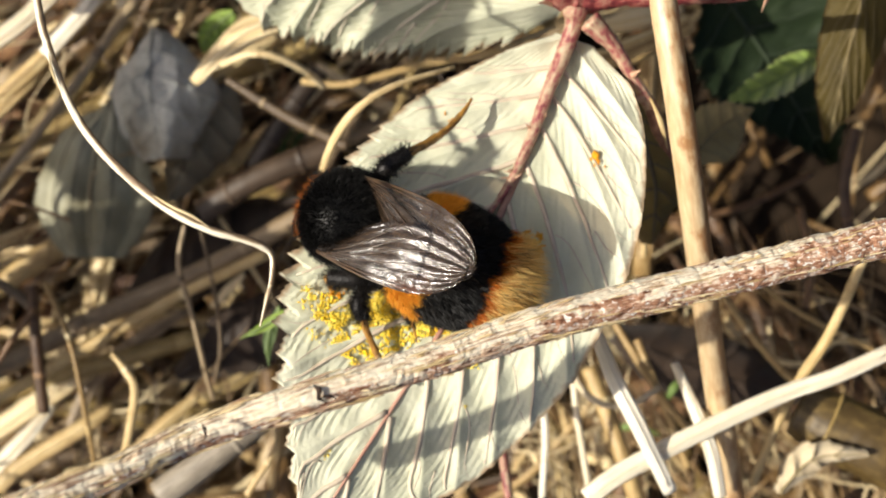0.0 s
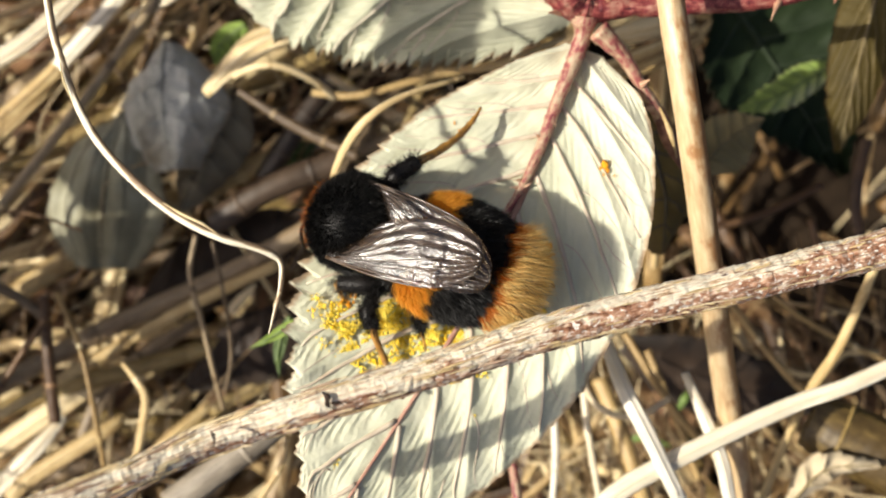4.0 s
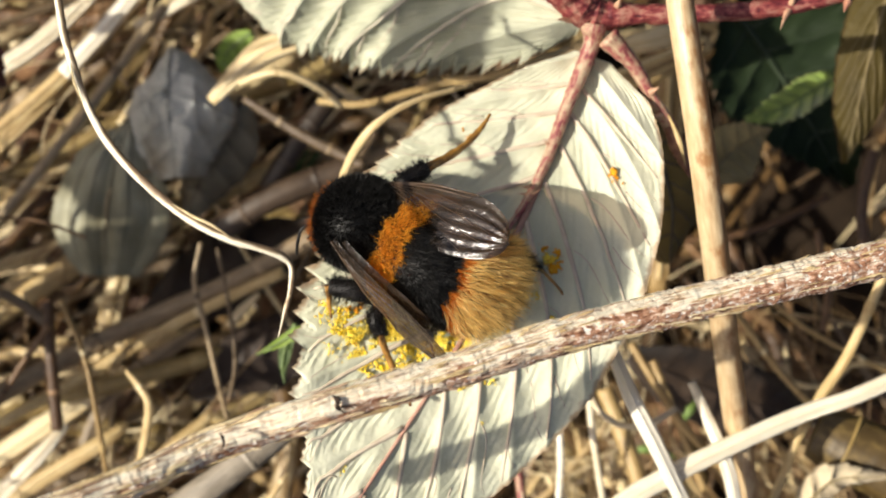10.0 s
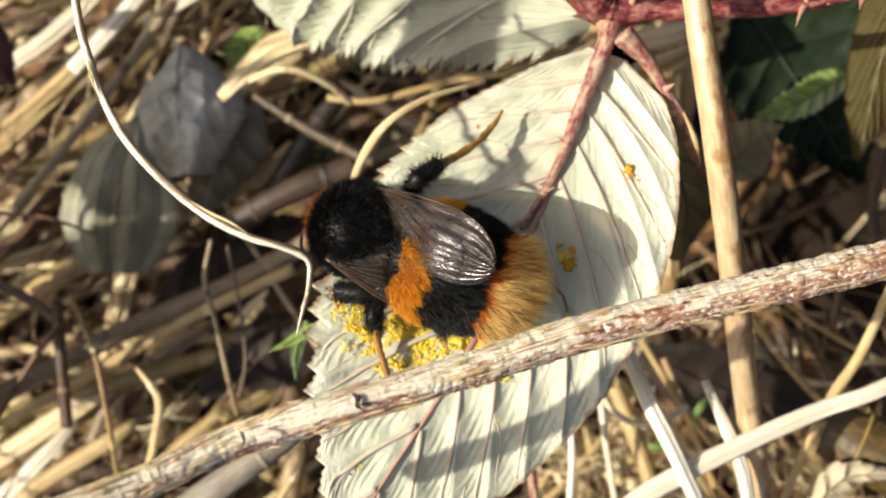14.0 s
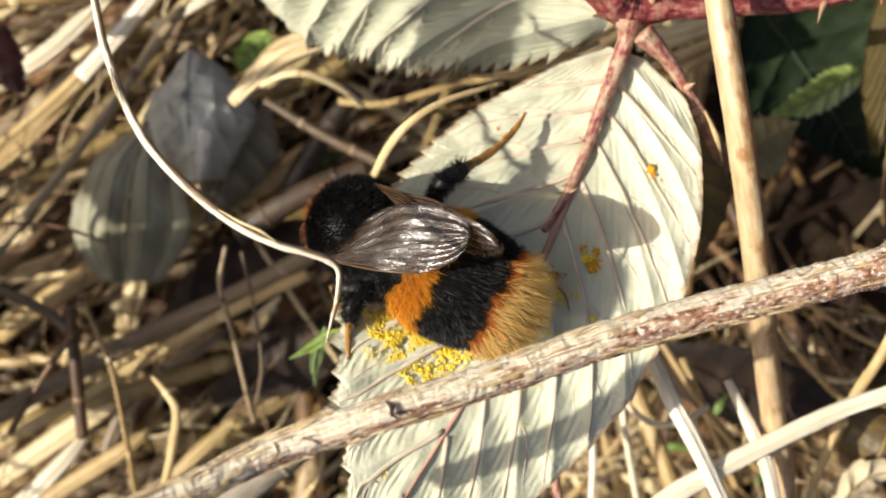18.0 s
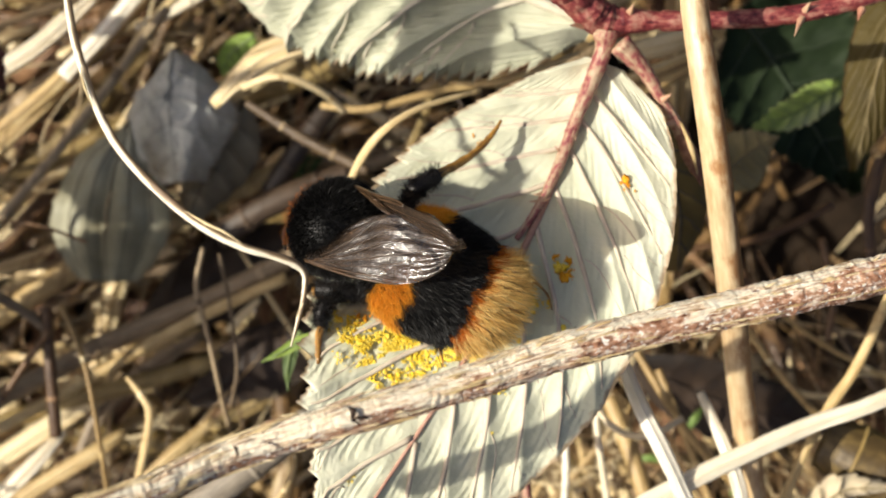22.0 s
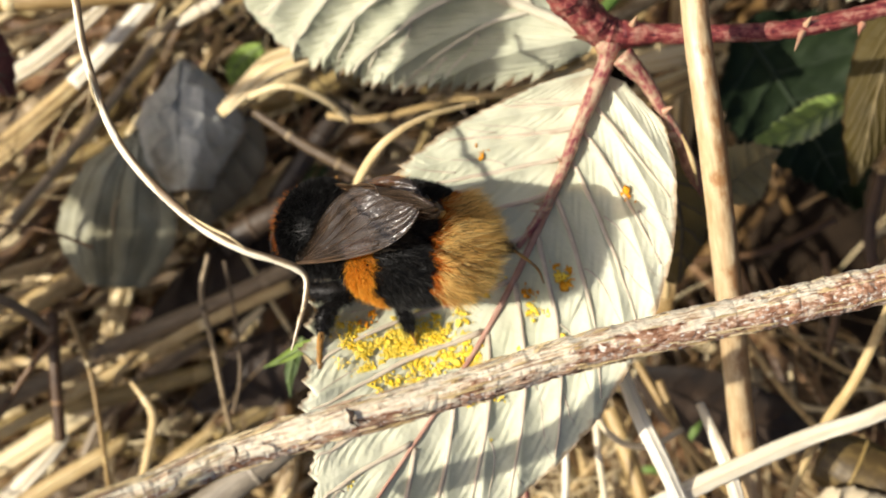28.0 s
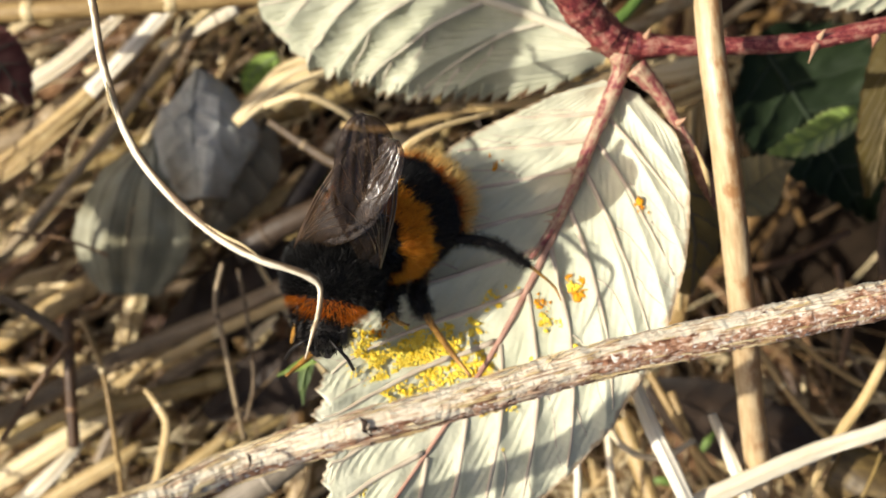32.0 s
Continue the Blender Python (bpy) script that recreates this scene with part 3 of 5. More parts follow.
    rng = np.random.default_rng(4)
    for k in range(14):
        s = rng.uniform()
        if k < 7:
            base = spline([(13.4, 16.8, 2.4), (11.4, 11.9, 2.7), (9.6, 7.3, 3.4), (7.8, 3.7, 4.0)], 50)[int(s * 49)]
        else:
            base = spline([(16.9, 19.8, 3.0), (23.2, 19.9, 3.0), (31.0, 20.5, 3.0), (38.8, 21.6, 3.0)], 50)[int(s * 49)]
        a = rng.uniform(0, 6.28)
        end = base + 1.1 * np.array([math.cos(a), math.sin(a), 0.6])
        put("prickle", tube([base, (base + end) / 2, end], [0.35, 0.2, 0.03], 6, 6), THORN, root)
    return root


bramble()


def loose_leaf(name, label, axis, left, right, lift, mat, vein, **kw):
    root = empty(name, axis[0], label, "leaf")
    leaf_part(root, axis, left, right, lift, mat, vein, **kw)
    return root


def slope(z, gx=0.0, gy=0.0, x0=0.0, y0=0.0, cup=0.0):
    return lambda x, y, s, u: z + gx * (x - x0) + gy * (y - y0) + cup * abs(u) ** 2


def crumple(x, y, s, u):
    """Creased and half rolled, the middle pushed up."""
    fold = np.array([noise.ridged_multi_fractal((px / 6, py / 9, 2.0), 0.8, 2.1, 5, 1.0, 2.0) for px, py in zip(x, y)])
    return -38 + 0.1 * (x + 30) + 0.1 * (y - 10) - 5.0 * abs(u) ** 2.4 + 1.0 * fold


loose_leaf("withered_leaf", "withered grey crumpled leaf lying in dead grass", [(-31.7, 23.6, -38.0), (-31.9, 19.5, -38.0), (-31.9, 14.0, -39.0), (-31.4, 8.2, -42.0)], [1.2, 3.4, 4.6, 6.2, 7.6, 7.6, 6.4, 4.6, 3.2], [1.0, 2.8, 3.8, 5.6, 6.8, 7.0, 6.4, 5.2, 3.6], crumple, GREYLEAF, GREYVEIN, teeth=0.9, count=7, ribs=5, lean=(0.2, 0.2), quilt=0.5, seed=11, n=180, m=72, rib_w=0.14, side_w=0.1, tame=0.999)
loose_leaf("brown_leaf", "dull olive brown dead leaf under the withered one", [(-24.2, 18.6, -43.0), (-26.2, 14.5, -43.0), (-28.6, 10.0, -44.0), (-31.6, 3.4, -45.0)], [0.8, 3.0, 4.6, 4.6, 3.0, 0.5], [0.8, 3.5, 5.5, 5.5, 3.5, 0.5], slope(-43, 0.1, 0.0, -28, 10, -2.5), DUSKLEAF, DEADVEIN, teeth=0.3, count=8, ribs=5, quilt=0.7, seed=33, n=110, m=30, rib_w=0.2, side_w=0.1)


def fan_leaf():
    """A dead leaf creased into long panels along its curved veins."""
    root = empty("withered_leaf", (-38.0, 15.6, -40.0), "folded olive-grey dead leaf with curved dark veins", "leaf")

    def lift(x, y, s, u):
        return -41 + 0.1 * (x + 42) + 0.9 * abs(math.sin(u * 4.4 + 0.3)) * np.clip(4 * s, 0, 1) - 2.2 * abs(u) ** 2 + 0.25 * np.sin(0.9 * y + 3 * u)

    geo, g, _, _ = blade([(-37.6, 15.8, -40.0), (-39.6, 9.6, -40.0), (-40.6, 3.0, -41.0), (-40.8, -3.6, -42.0)], [0.5, 3.4, 5.6, 7.0, 7.8, 7.6, 6.4, 4.0], [0.4, 3.0, 5.2, 6.8, 7.6, 7.6, 6.0, 3.6], lift, teeth=0.35, count=8, ribs=1, quilt=0.0, n=140, m=72, seed=24)
    ob = put("leaflet", geo, WITHERED, root)
    for name, col, w in (("midrib", 36, 0.24), ("side_vein", 13, 0.16), ("side_vein", 25, 0.14), ("side_vein", 48, 0.16), ("side_vein", 60, 0.14)):
        put(name, tube([g[q, col] + (0, 0, 0.05) for q in range(2, 136, 8)], [w, w, w * 0.4], 40, 6), DARKVEIN, ob)


fan_leaf()
loose_leaf("dead_leaf", "dark maroon dead leaf among the grass", [(-54.4, 26.1, -24.0), (-51.9, 23.1, -24.0), (-49.7, 20.8, -25.0), (-47.4, 17.2, -26.0)], [1.0, 3.0, 3.6, 2.4, 0.3], [1.0, 3.0, 3.4, 2.4, 0.3], slope(-24, 0.1, 0.2, -45, 15, -1.0), MAROON, DARKVEIN, teeth=0.4, count=10, ribs=5, quilt=0.4, seed=25, n=90, m=22, rib_w=0.3, side_w=0.2)
loose_leaf("pale_leaf", "pale toothed leaf underside above the cane", [(45.4, 29.7, -10.0), (41.6, 28.6, -10.0), (37.2, 27.9, -10.0), (32.6, 27.3, -10.0)], [0.6, 2.2, 2.2, 1.6, 0.2], [0.6, 3.0, 3.0, 2.0, 0.2], slope(-10, 0.0, 0.1, 35, 22, -1.0), UPPERLEAF, PALEVEIN, teeth=0.5, count=10, ribs=6, lean=(0.25, 0.25), quilt=0.4, seed=26, n=90, m=22, rib_w=0.3, side_w=0.25)
# its shade is in the leaf colour, not cast
loose_leaf("dark_leaf", "bramble leaf behind the cane, shade painted into its dark green", [(34.2, 28.1, -34.0), (39.1, 21.7, -35.0), (44.1, 14.4, -36.0), (48.7, 6.8, -38.0)], [2.0, 9.0, 11.0, 9.5, 5.0, 0.2], [2.0, 8.0, 9.0, 7.0, 4.0, 0.2], slope(-36, -0.1, 0.1, 38, 15, 3.0), SHADEDLEAF, GREENVEIN, teeth=0.8, count=18, ribs=7, quilt=0.6, seed=12, n=140, m=30, rib_w=0.4, side_w=0.3)
loose_leaf("olive_leaf", "olive brown dying leaf hanging beside the cane, darkened for shade", [(46.9, 27.3, -18.0), (45.5, 22.8, -19.0), (43.8, 15.2, -20.0), (42.7, 8.5, -22.0)], [3.0, 4.0, 3.5, 2.6, 0.2], [2.0, 3.0, 2.8, 2.0, 0.2], slope(-20, 0.3, 0.05, 38, 15, -1.0), OLIVELEAF, TANVEIN, teeth=0.12, count=12, ribs=7, lean=(0.6, 0.6), quilt=0.25, seed=13, n=120, m=26, rib_w=0.2, side_w=0.09)
loose_leaf("brown_leaf", "small brown curled leaf behind the upright stalk", [(29.0, 7.0, -22.0), (30.9, 9.4, -22.0), (33.5, 11.3, -23.0), (35.7, 12.4, -24.0)], [1.0, 3.0, 3.2, 2.0, 0.2], [1.0, 3.6, 4.0, 2.4, 0.2], slope(-23, 0.0, 0.2, 28, 8, -1.5), TANLEAF, TANVEIN, teeth=0.4, count=12, ribs=6, quilt=0.3, seed=14, n=90, m=24, rib_w=0.3, side_w=0.25)
# right half widened unseen under the bee's leaf, to shade the litter beyond
loose_leaf("brown_leaf", "ochre withered leaf under the pale leaflet", [(21.8, 12.7, -18.0), (23.2, 8.6, -18.0), (24.3, 3.9, -19.0), (23.9, -2.0, -20.0)], [1.5, 3.0, 3.4, 2.4, 0.2], [3.0, 9.0, 12.0, 8.0, 0.5], slope(-18, 0.2, 0.0, 20, 3, -1.0), OCHRELEAF, DARKVEIN, teeth=0.3, count=10, ribs=6, quilt=0.3, seed=15, n=90, m=24, rib_w=0.3, side_w=0.2)
loose_leaf("green_leaf", "small green leaf behind the papery bud", [(18.6, 12.4, -12.0), (20.0, 10.8, -12.0), (21.0, 9.4, -13.0), (21.6, 7.4, -14.0)], [0.4, 1.3, 1.5, 1.0, 0.1], [0.4, 1.2, 1.4, 0.9, 0.1], slope(-12.5, 0.1, 0.1, 20, 10), FRESHLEAF, DULLGREEN, teeth=0.2, count=9, ribs=5, quilt=0.2, seed=36, n=60, m=18, rib_w=0.18, side_w=0.12)
loose_leaf("green_leaf", "small fresh green leaf in the dead grass", [(-22.6, 25.8, -34.0), (-24.4, 24.7, -35.0), (-25.9, 23.2, -36.0), (-26.4, 21.2, -36.0)], [0.6, 1.8, 2.0, 1.2, 0.1], [0.6, 1.6, 1.8, 1.2, 0.1], slope(-35, 0.2), FRESHLEAF, DULLGREEN, teeth=0.1, count=8, ribs=5, quilt=0.2, seed=16, n=60, m=16, rib_w=0.2, side_w=0.15)
loose_leaf("green_leaf", "small fresh green leaf under the toothed leaf edge", [(-11.3, -7.9, -4.0), (-13.2, -8.3, -5.0), (-15.4, -9.5, -7.0), (-17.0, -10.3, -9.0)], [0.4, 0.7, 0.7, 0.4, 0.1], [0.4, 0.7, 0.7, 0.4, 0.1], slope(-5, 0.1), FRESHLEAF, DULLGREEN, teeth=0.0, count=8, ribs=3, quilt=0.1, seed=17, n=60, m=16, rib_w=0.2, side_w=0.12)
loose_leaf("green_leaf", "dull green leaf tip in the leaf's shade", [(-13.9, -7.7, -8.0), (-14.8, -9.7, -9.0), (-15.2, -11.7, -10.0), (-15.1, -13.6, -12.0)], [0.3, 0.7, 0.8, 0.5, 0.1], [0.3, 0.6, 0.7, 0.5, 0.1], slope(-9, 0.2), MOSSLEAF, DULLGREEN, teeth=0.0, count=8, ribs=3, quilt=0.1, seed=18, n=60, m=16, rib_w=0.2, side_w=0.12)
# separate leaf added for the part of the dark leaf that lies in sun
loose_leaf("green_leaf", "bright green leaf added as the dark leaf's sunlit part", [(44.0, 18.4, -28.0), (41.8, 17.2, -29.0), (38.8, 15.4, -30.0), (34.6, 14.0, -31.0)], [1.0, 1.8, 2.0, 1.6, 0.3], [1.0, 1.9, 2.1, 1.6, 0.3], slope(-29, 0.05, 0.25, 38, 12), SUNLITLEAF, DULLGREEN, teeth=0.4, count=12, ribs=6, quilt=0.4, seed=19, n=90, m=20, rib_w=0.25, side_w=0.2)
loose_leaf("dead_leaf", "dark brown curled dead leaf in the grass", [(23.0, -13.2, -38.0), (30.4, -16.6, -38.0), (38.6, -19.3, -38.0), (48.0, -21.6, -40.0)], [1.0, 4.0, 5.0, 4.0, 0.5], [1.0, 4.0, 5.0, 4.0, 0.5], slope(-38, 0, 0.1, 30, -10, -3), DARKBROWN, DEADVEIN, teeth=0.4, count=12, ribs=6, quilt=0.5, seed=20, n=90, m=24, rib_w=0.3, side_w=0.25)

# two dark leaves added where the grass is deep in shade
loose_leaf("dead_leaf", "dark brown leaf added to darken the shaded grass", [(-39.8, -10.5, -50.0), (-31.8, -5.8, -50.0), (-23.8, -1.5, -50.0), (-15.9, 3.2, -51.0)], [1.0, 4.5, 6.0, 5.0, 0.5], [1.0, 4.0, 5.0, 4.0, 0.5], slope(-50, 0.1, 0.1, -30, -5, -2), DARKBROWN, DEADVEIN, teeth=0.3, count=10, ribs=5, quilt=0.5, seed=27, n=90, m=24, rib_w=0.25, side_w=0.15)
loose_leaf("dead_leaf", "curled dark brown leaf added low to darken the shaded grass", [(-32.2, -19.3, -48.0), (-26.4, -15.8, -48.0), (-20.7, -13.0, -48.0), (-14.3, -8.0, -49.0)], [1.0, 3.5, 5.0, 4.0, 0.5], [1.0, 3.5, 5.0, 4.0, 0.5], slope(-48, 0.1, 0.1, -25, -15, -2), DARKBROWN, DEADVEIN, teeth=0.3, count=10, ribs=5, quilt=0.5, seed=28, n=90, m=24, rib_w=0.25, side_w=0.15)

loose_leaf("dead_leaf", "pale torn dead leaf scrap on the litter", [(36.6, -27.7, -16.0), (38.6, -25.0, -15.0), (40.9, -23.6, -15.0), (45.2, -23.5, -16.0)], [0.5, 1.5, 1.8, 1.2, 0.4], [0.5, 1.7, 1.9, 1.2, 0.4], slope(-15, 0.1, 0.2, 40, -24, -1.0), PALELEAF, TANVEIN, teeth=0.3, count=6, ribs=4, quilt=0.7, seed=29, n=80, m=20, rib_w=0.15, side_w=0.1)

loose_leaf("green_leaf", "dull green leaf in the shaded grass", [(-21.1, 9.1, -46.0), (-19.3, 10.2, -46.0), (-17.5, 10.9, -46.0), (-15.1, 11.8, -47.0)], [0.5, 2.0, 2.4, 1.5, 0.2], [0.5, 1.8, 2.2, 1.5, 0.2], slope(-46, 0.1), MOSSLEAF, DULLGREEN, teeth=0.1, count=8, ribs=4, quilt=0.3, seed=30, n=60, m=16, rib_w=0.15, side_w=0.1)

# unseen second bramble shoot, added between sun and grass to cast shade
def unseen_shade_spray():
    root = empty("bramble_spray", (-106, 8, 18), "unseen bramble shoot added to shade the leaves and grass", "bramble")
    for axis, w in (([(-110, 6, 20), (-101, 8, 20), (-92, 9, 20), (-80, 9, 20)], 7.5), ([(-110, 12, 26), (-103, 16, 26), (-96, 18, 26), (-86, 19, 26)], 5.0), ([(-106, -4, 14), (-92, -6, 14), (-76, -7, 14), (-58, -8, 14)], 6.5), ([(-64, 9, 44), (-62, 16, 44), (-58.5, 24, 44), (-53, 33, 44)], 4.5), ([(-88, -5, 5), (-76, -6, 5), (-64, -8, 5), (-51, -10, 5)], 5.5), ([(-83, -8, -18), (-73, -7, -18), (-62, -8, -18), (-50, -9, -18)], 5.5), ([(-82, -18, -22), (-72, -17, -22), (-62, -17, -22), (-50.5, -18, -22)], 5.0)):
        leaf_part(root, axis, [1, w, w * 1.1, w * 0.8, 0.2], [1, w, w * 1.1, w * 0.8, 0.2], slope(axis[0][2], 0.1, 0.1, -95, 8), SHADEDLEAF, DARKVEIN, teeth=0.8, count=16, ribs=7, quilt=0.5, seed=23, n=100, m=24)
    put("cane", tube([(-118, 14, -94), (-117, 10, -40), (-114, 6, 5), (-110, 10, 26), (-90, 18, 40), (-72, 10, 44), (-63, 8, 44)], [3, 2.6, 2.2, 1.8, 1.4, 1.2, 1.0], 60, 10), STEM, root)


unseen_shade_spray()

# ---- twig, strand and nearer stalks ----
def twig():
    root = empty("dead_twig", (-18.0, -14.3, 34.4), "dry brown twig with flaking bark, lying across the leaf", "twig")
    way = [(-35.1, -20.4, 38.5), (-27.0, -17.4, 37.8), (-22.6, -15.8, 36.4), (-18.0, -14.3, 34.4), (-13.1, -12.3, 32.1), (-5.9, -10.2, 31.0), (1.6, -8.2, 29.0), (9.6, -5.9, 27.0), (19.7, -3.7, 24.5), (28.7, -1.8, 22.5), (35.7, -0.3, 21.0)]
    put("shaft", tube(way, [1.88, 1.9, 1.93, 1.97, 2.05, 2.1, 2.2, 2.35, 2.5, 2.6, 2.65], 640, 34, rough=0.03, seed=21, ridge=0.04), bark_mat(), root)
    rng = np.random.default_rng(9)
    c = spline(way, 200)
    for k in range(280):
        i = rng.integers(30, 194)
        a = rng.uniform(-0.2, 3.4)
        t = (c[i + 3] - c[i - 3]) / np.linalg.norm(c[i + 3] - c[i - 3])
        side = np.cross(t, (0, 0, 1))
        r = np.interp(i, [0, 200], [1.0, 1.31])
        b = c[i] + r * (math.cos(a) * side + math.sin(a) * np.array([0, 0, 1]))
        ln = rng.uniform(0.25, 1.1) if k % 4 else rng.uniform(1.0, 2.6)
        put("bark_flake", tube([b - t * ln, b + (b - c[i]) * 0.04, b + t * ln + (b - c[i]) * rng.uniform(0, 0.2)], [0.04, rng.uniform(0.08, 0.2), 0.04], 9, 6, 0.5, seed=k, rough=0.2), PALE if k % 3 else BARKBIT, root)
    for way, w in (([(-6.3, -9.5, 31.6), (-5.8, -9.8, 32.3), (-5.9, -10.2, 32.4), (-5.4, -10.6, 31.9)], 0.34), ([(-5.8, -10.2, 32.4), (-5.2, -10.1, 32.3), (-4.8, -10.3, 32.1)], 0.2), ([(-12.8, -11.5, 34.2), (-12.5, -11.9, 34.7), (-12.7, -12.5, 34.2)], 0.22)):
        put("bark_scar", tube(way, [0.06, w, w * 0.7, 0.05], 14, 8, 0.7, rough=0.3, seed=3), SCAR, root, "dark torn bark scar")


SCAR = plain_mat("torn bark scar", (0.01, 0.006, 0.004), (0.05, 0.028, 0.017), 800, 0.8)
BARKBIT = plain_mat("bark flake", (0.25, 0.14, 0.08), (0.55, 0.4, 0.28), 400, 0.7)
twig()


def strand_mat():
    """Two twisted halves, one bleached and one brown."""
    n = Nodes("twisted grass strand")
    uv = n.add("SeparateXYZ", Vector=n.tree.nodes.new("ShaderNodeUVMap").outputs[0])
    fib = n.noise(n.coord("UV", 14, 0.5, 1), 1.0, 4, 0.6)
    slow = n.noise(n.coord("UV", 0.2, 0.16, 1), 1.0, 3, 0.6)
    way = n.math("ADD", n.math("MULTIPLY", n.math("SUBTRACT", uv.outputs[0], 0.5), 0.9), n.math("ADD", n.math("MULTIPLY", slow, 1.6), n.math("MULTIPLY", fib, 0.3)))
    n.set(n.ramp(way, (0.8, (0.24, 0.16, 0.09)), (0.9, (0.5, 0.38, 0.22)), (1.0, (0.88, 0.8, 0.62))), 0.4, 0.5)
    n.bump(fib, 0.5, 0.1)
    return n.mat


STRAND = strand_mat()
put("grass_strand", tube([(-27.3, 20.8, 22.0), (-26.1, 17.7, 23.5), (-25.0, 13.9, 25.0), (-23.2, 9.3, 26.0), (-21.2, 6.3, 27.0), (-18.4, 3.6, 28.0), (-15.8, 1.6, 28.5), (-13.2, 0.3, 28.5), (-11.2, -0.3, 28.0), (-10.0, -0.8, 27.5), (-9.4, -1.5, 27.0), (-9.5, -3.1, 26.6), (-9.9, -4.6, 26.4), (-10.4, -6.3, 26.0)], [0.5, 0.5, 0.5, 0.48, 0.5, 0.55, 0.5, 0.48, 0.46, 0.5, 0.36, 0.3, 0.24, 0.08], 200, 12, 0.7, rough=0.03, seed=31, ridge=0.14), STRAND)
strand = bpy.data.objects["grass_strand"]
put("torn_fibre", tube([(-16.9, 2.6, 28.6), (-15.5, 1.8, 29.0), (-14.2, 1.2, 29.2), (-13.2, 0.5, 29.0)], [0.05, 0.22, 0.2, 0.05], 24, 6), PALE, strand)
put("torn_fibre", tube([(-24.5, 12.3, 25.6), (-24.1, 10.9, 26.0), (-23.5, 9.5, 26.2)], [0.05, 0.2, 0.05], 20, 6), STRAW, strand)
put("tip_fibre", tube([(-9.5, -3.4, 26.8), (-9.8, -4.0, 27.0), (-10.0, -4.5, 27.0)], [0.15, 0.1, 0.03], 10, 6), PALE, strand)
tagged(strand, "thin bleached grass strand with a hooked tip", "grass strand")


def stalk(name, label, mat, pts, width, flat=0.8, category="stalk", **kw):
    kw.setdefault("n", 40)
    kw.setdefault("rough", 0.02)
    ob = put(name, tube(pts, width, flat=flat, seg=kw.pop("seg", 10), **kw), mat)
    c = spline(pts, 61)
    w = np.interp(np.linspace(0, 1, 61), np.linspace(0, 1, len(width)), width) if np.ndim(width) else np.full(61, float(width))
    if flat >= 0.6:
        for i in (14 + kw.get("seed", 0) * 7 % 12, 40 + kw.get("seed", 0) * 5 % 11):
            put("node", tube([c[i - 1], c[i], c[i + 1]], [w[i] * 1.02, w[i] * 1.16, w[i] * 1.02], 7, 10, flat), mat, ob)
    else:
        put("midrib", tube([c[i] + (0, 0, w[i] * flat * 0.42) for i in range(2, 59, 8)], w[30] * 0.22, 24, 6), mat, ob)
        for e in (0.36, -0.36):
            t = np.gradient(c, axis=0)
            side = np.stack([-t[:, 1], t[:, 0], 0 * t[:, 0]], -1) / np.linalg.norm(t, axis=1)[:, None]
            put("blade_fold", tube([c[i] + side[i] * w[i] * e + (0, 0, w[i] * flat * 0.2) for i in range(2, 59, 8)], w[30] * 0.16, 24, 6), mat, ob)
    return tagged(ob, label if len(label.split()) > 3 else label + " in the dead grass", category, "dead grass stalks")


def upright():
    root = empty("dry_stalk", (28.4, -24.5, 3.0), "upright smooth tan grass stalk behind the twig", "stalk", "dead grass stalks")
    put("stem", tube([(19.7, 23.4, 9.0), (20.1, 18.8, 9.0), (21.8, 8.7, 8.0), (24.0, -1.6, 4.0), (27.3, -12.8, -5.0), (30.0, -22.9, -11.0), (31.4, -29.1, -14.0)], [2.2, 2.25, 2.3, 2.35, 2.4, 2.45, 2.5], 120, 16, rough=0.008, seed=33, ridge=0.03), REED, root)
    put("leaf_sheath", tube([(24.9, -5.5, 2.2), (27.1, -13.2, -4.4), (29.3, -21.4, -9.3), (30.7, -27.6, -12.4)], [0.2, 0.5, 0.6, 0.6], 40, 10, 0.5, seed=34), STRAW, root, "papery straw leaf sheath")


upright()
P, S, G, B = PALE, STRAW, GREY, BROWN
stalk("dry_stalk", "bleached white flattened grass stalk in the sun", BLEACH, [(15.4, -25.4, -5.0), (19.1, -22.8, -5.0), (27.2, -19.0, -6.0), (34.9, -15.9, -7.0), (39.2, -14.5, -7.0), (46.0, -11.8, -8.0)], [1.8, 1.9, 1.75, 1.6, 1.5, 1.5], 0.55, n=80, seg=14, seed=35, ridge=0.05)
stalk("dry_stalk", "thin tan grass stalk bent at a node", S, [(43.1, 0.4, -6.0), (41.7, -5.0, -8.0), (39.6, -11.1, -10.0), (37.8, -15.0, -12.0), (36.1, -19.5, -14.0), (33.8, -26.7, -16.0)], [1.0, 1.0, 1.1, 1.2, 0.9, 0.9], 0.8, n=60, seed=36)


def near(label, mat, pts, width, flat):
    """One stalk or blade over the litter."""
    near.count += 1
    stalk("grass_stalk", label, mat, pts, width, flat, seed=39 + near.count, ridge=0.05)


near.count = 0
near("broad bleached grass blade", BLEACH, [(-57.9, 21.1, -45.0), (-50.8, 25.2, -45.0), (-44.6, 31.4, -46.0), (-41.8, 35.5, -46.0)], 2.3, 0.35)
near("broad bleached grass blade", BLEACH, [(-46.2, 21.3, -42.0), (-41.4, 26.4, -42.0), (-35.3, 34.1, -43.0)], 2.0, 0.35)
near("slim tan grass stalk", S, [(-44.2, 13.8, -40.0), (-38.4, 22.4, -40.0), (-35.3, 27.3, -40.0), (-30.7, 32.3, -41.0)], 1.0, 0.8)
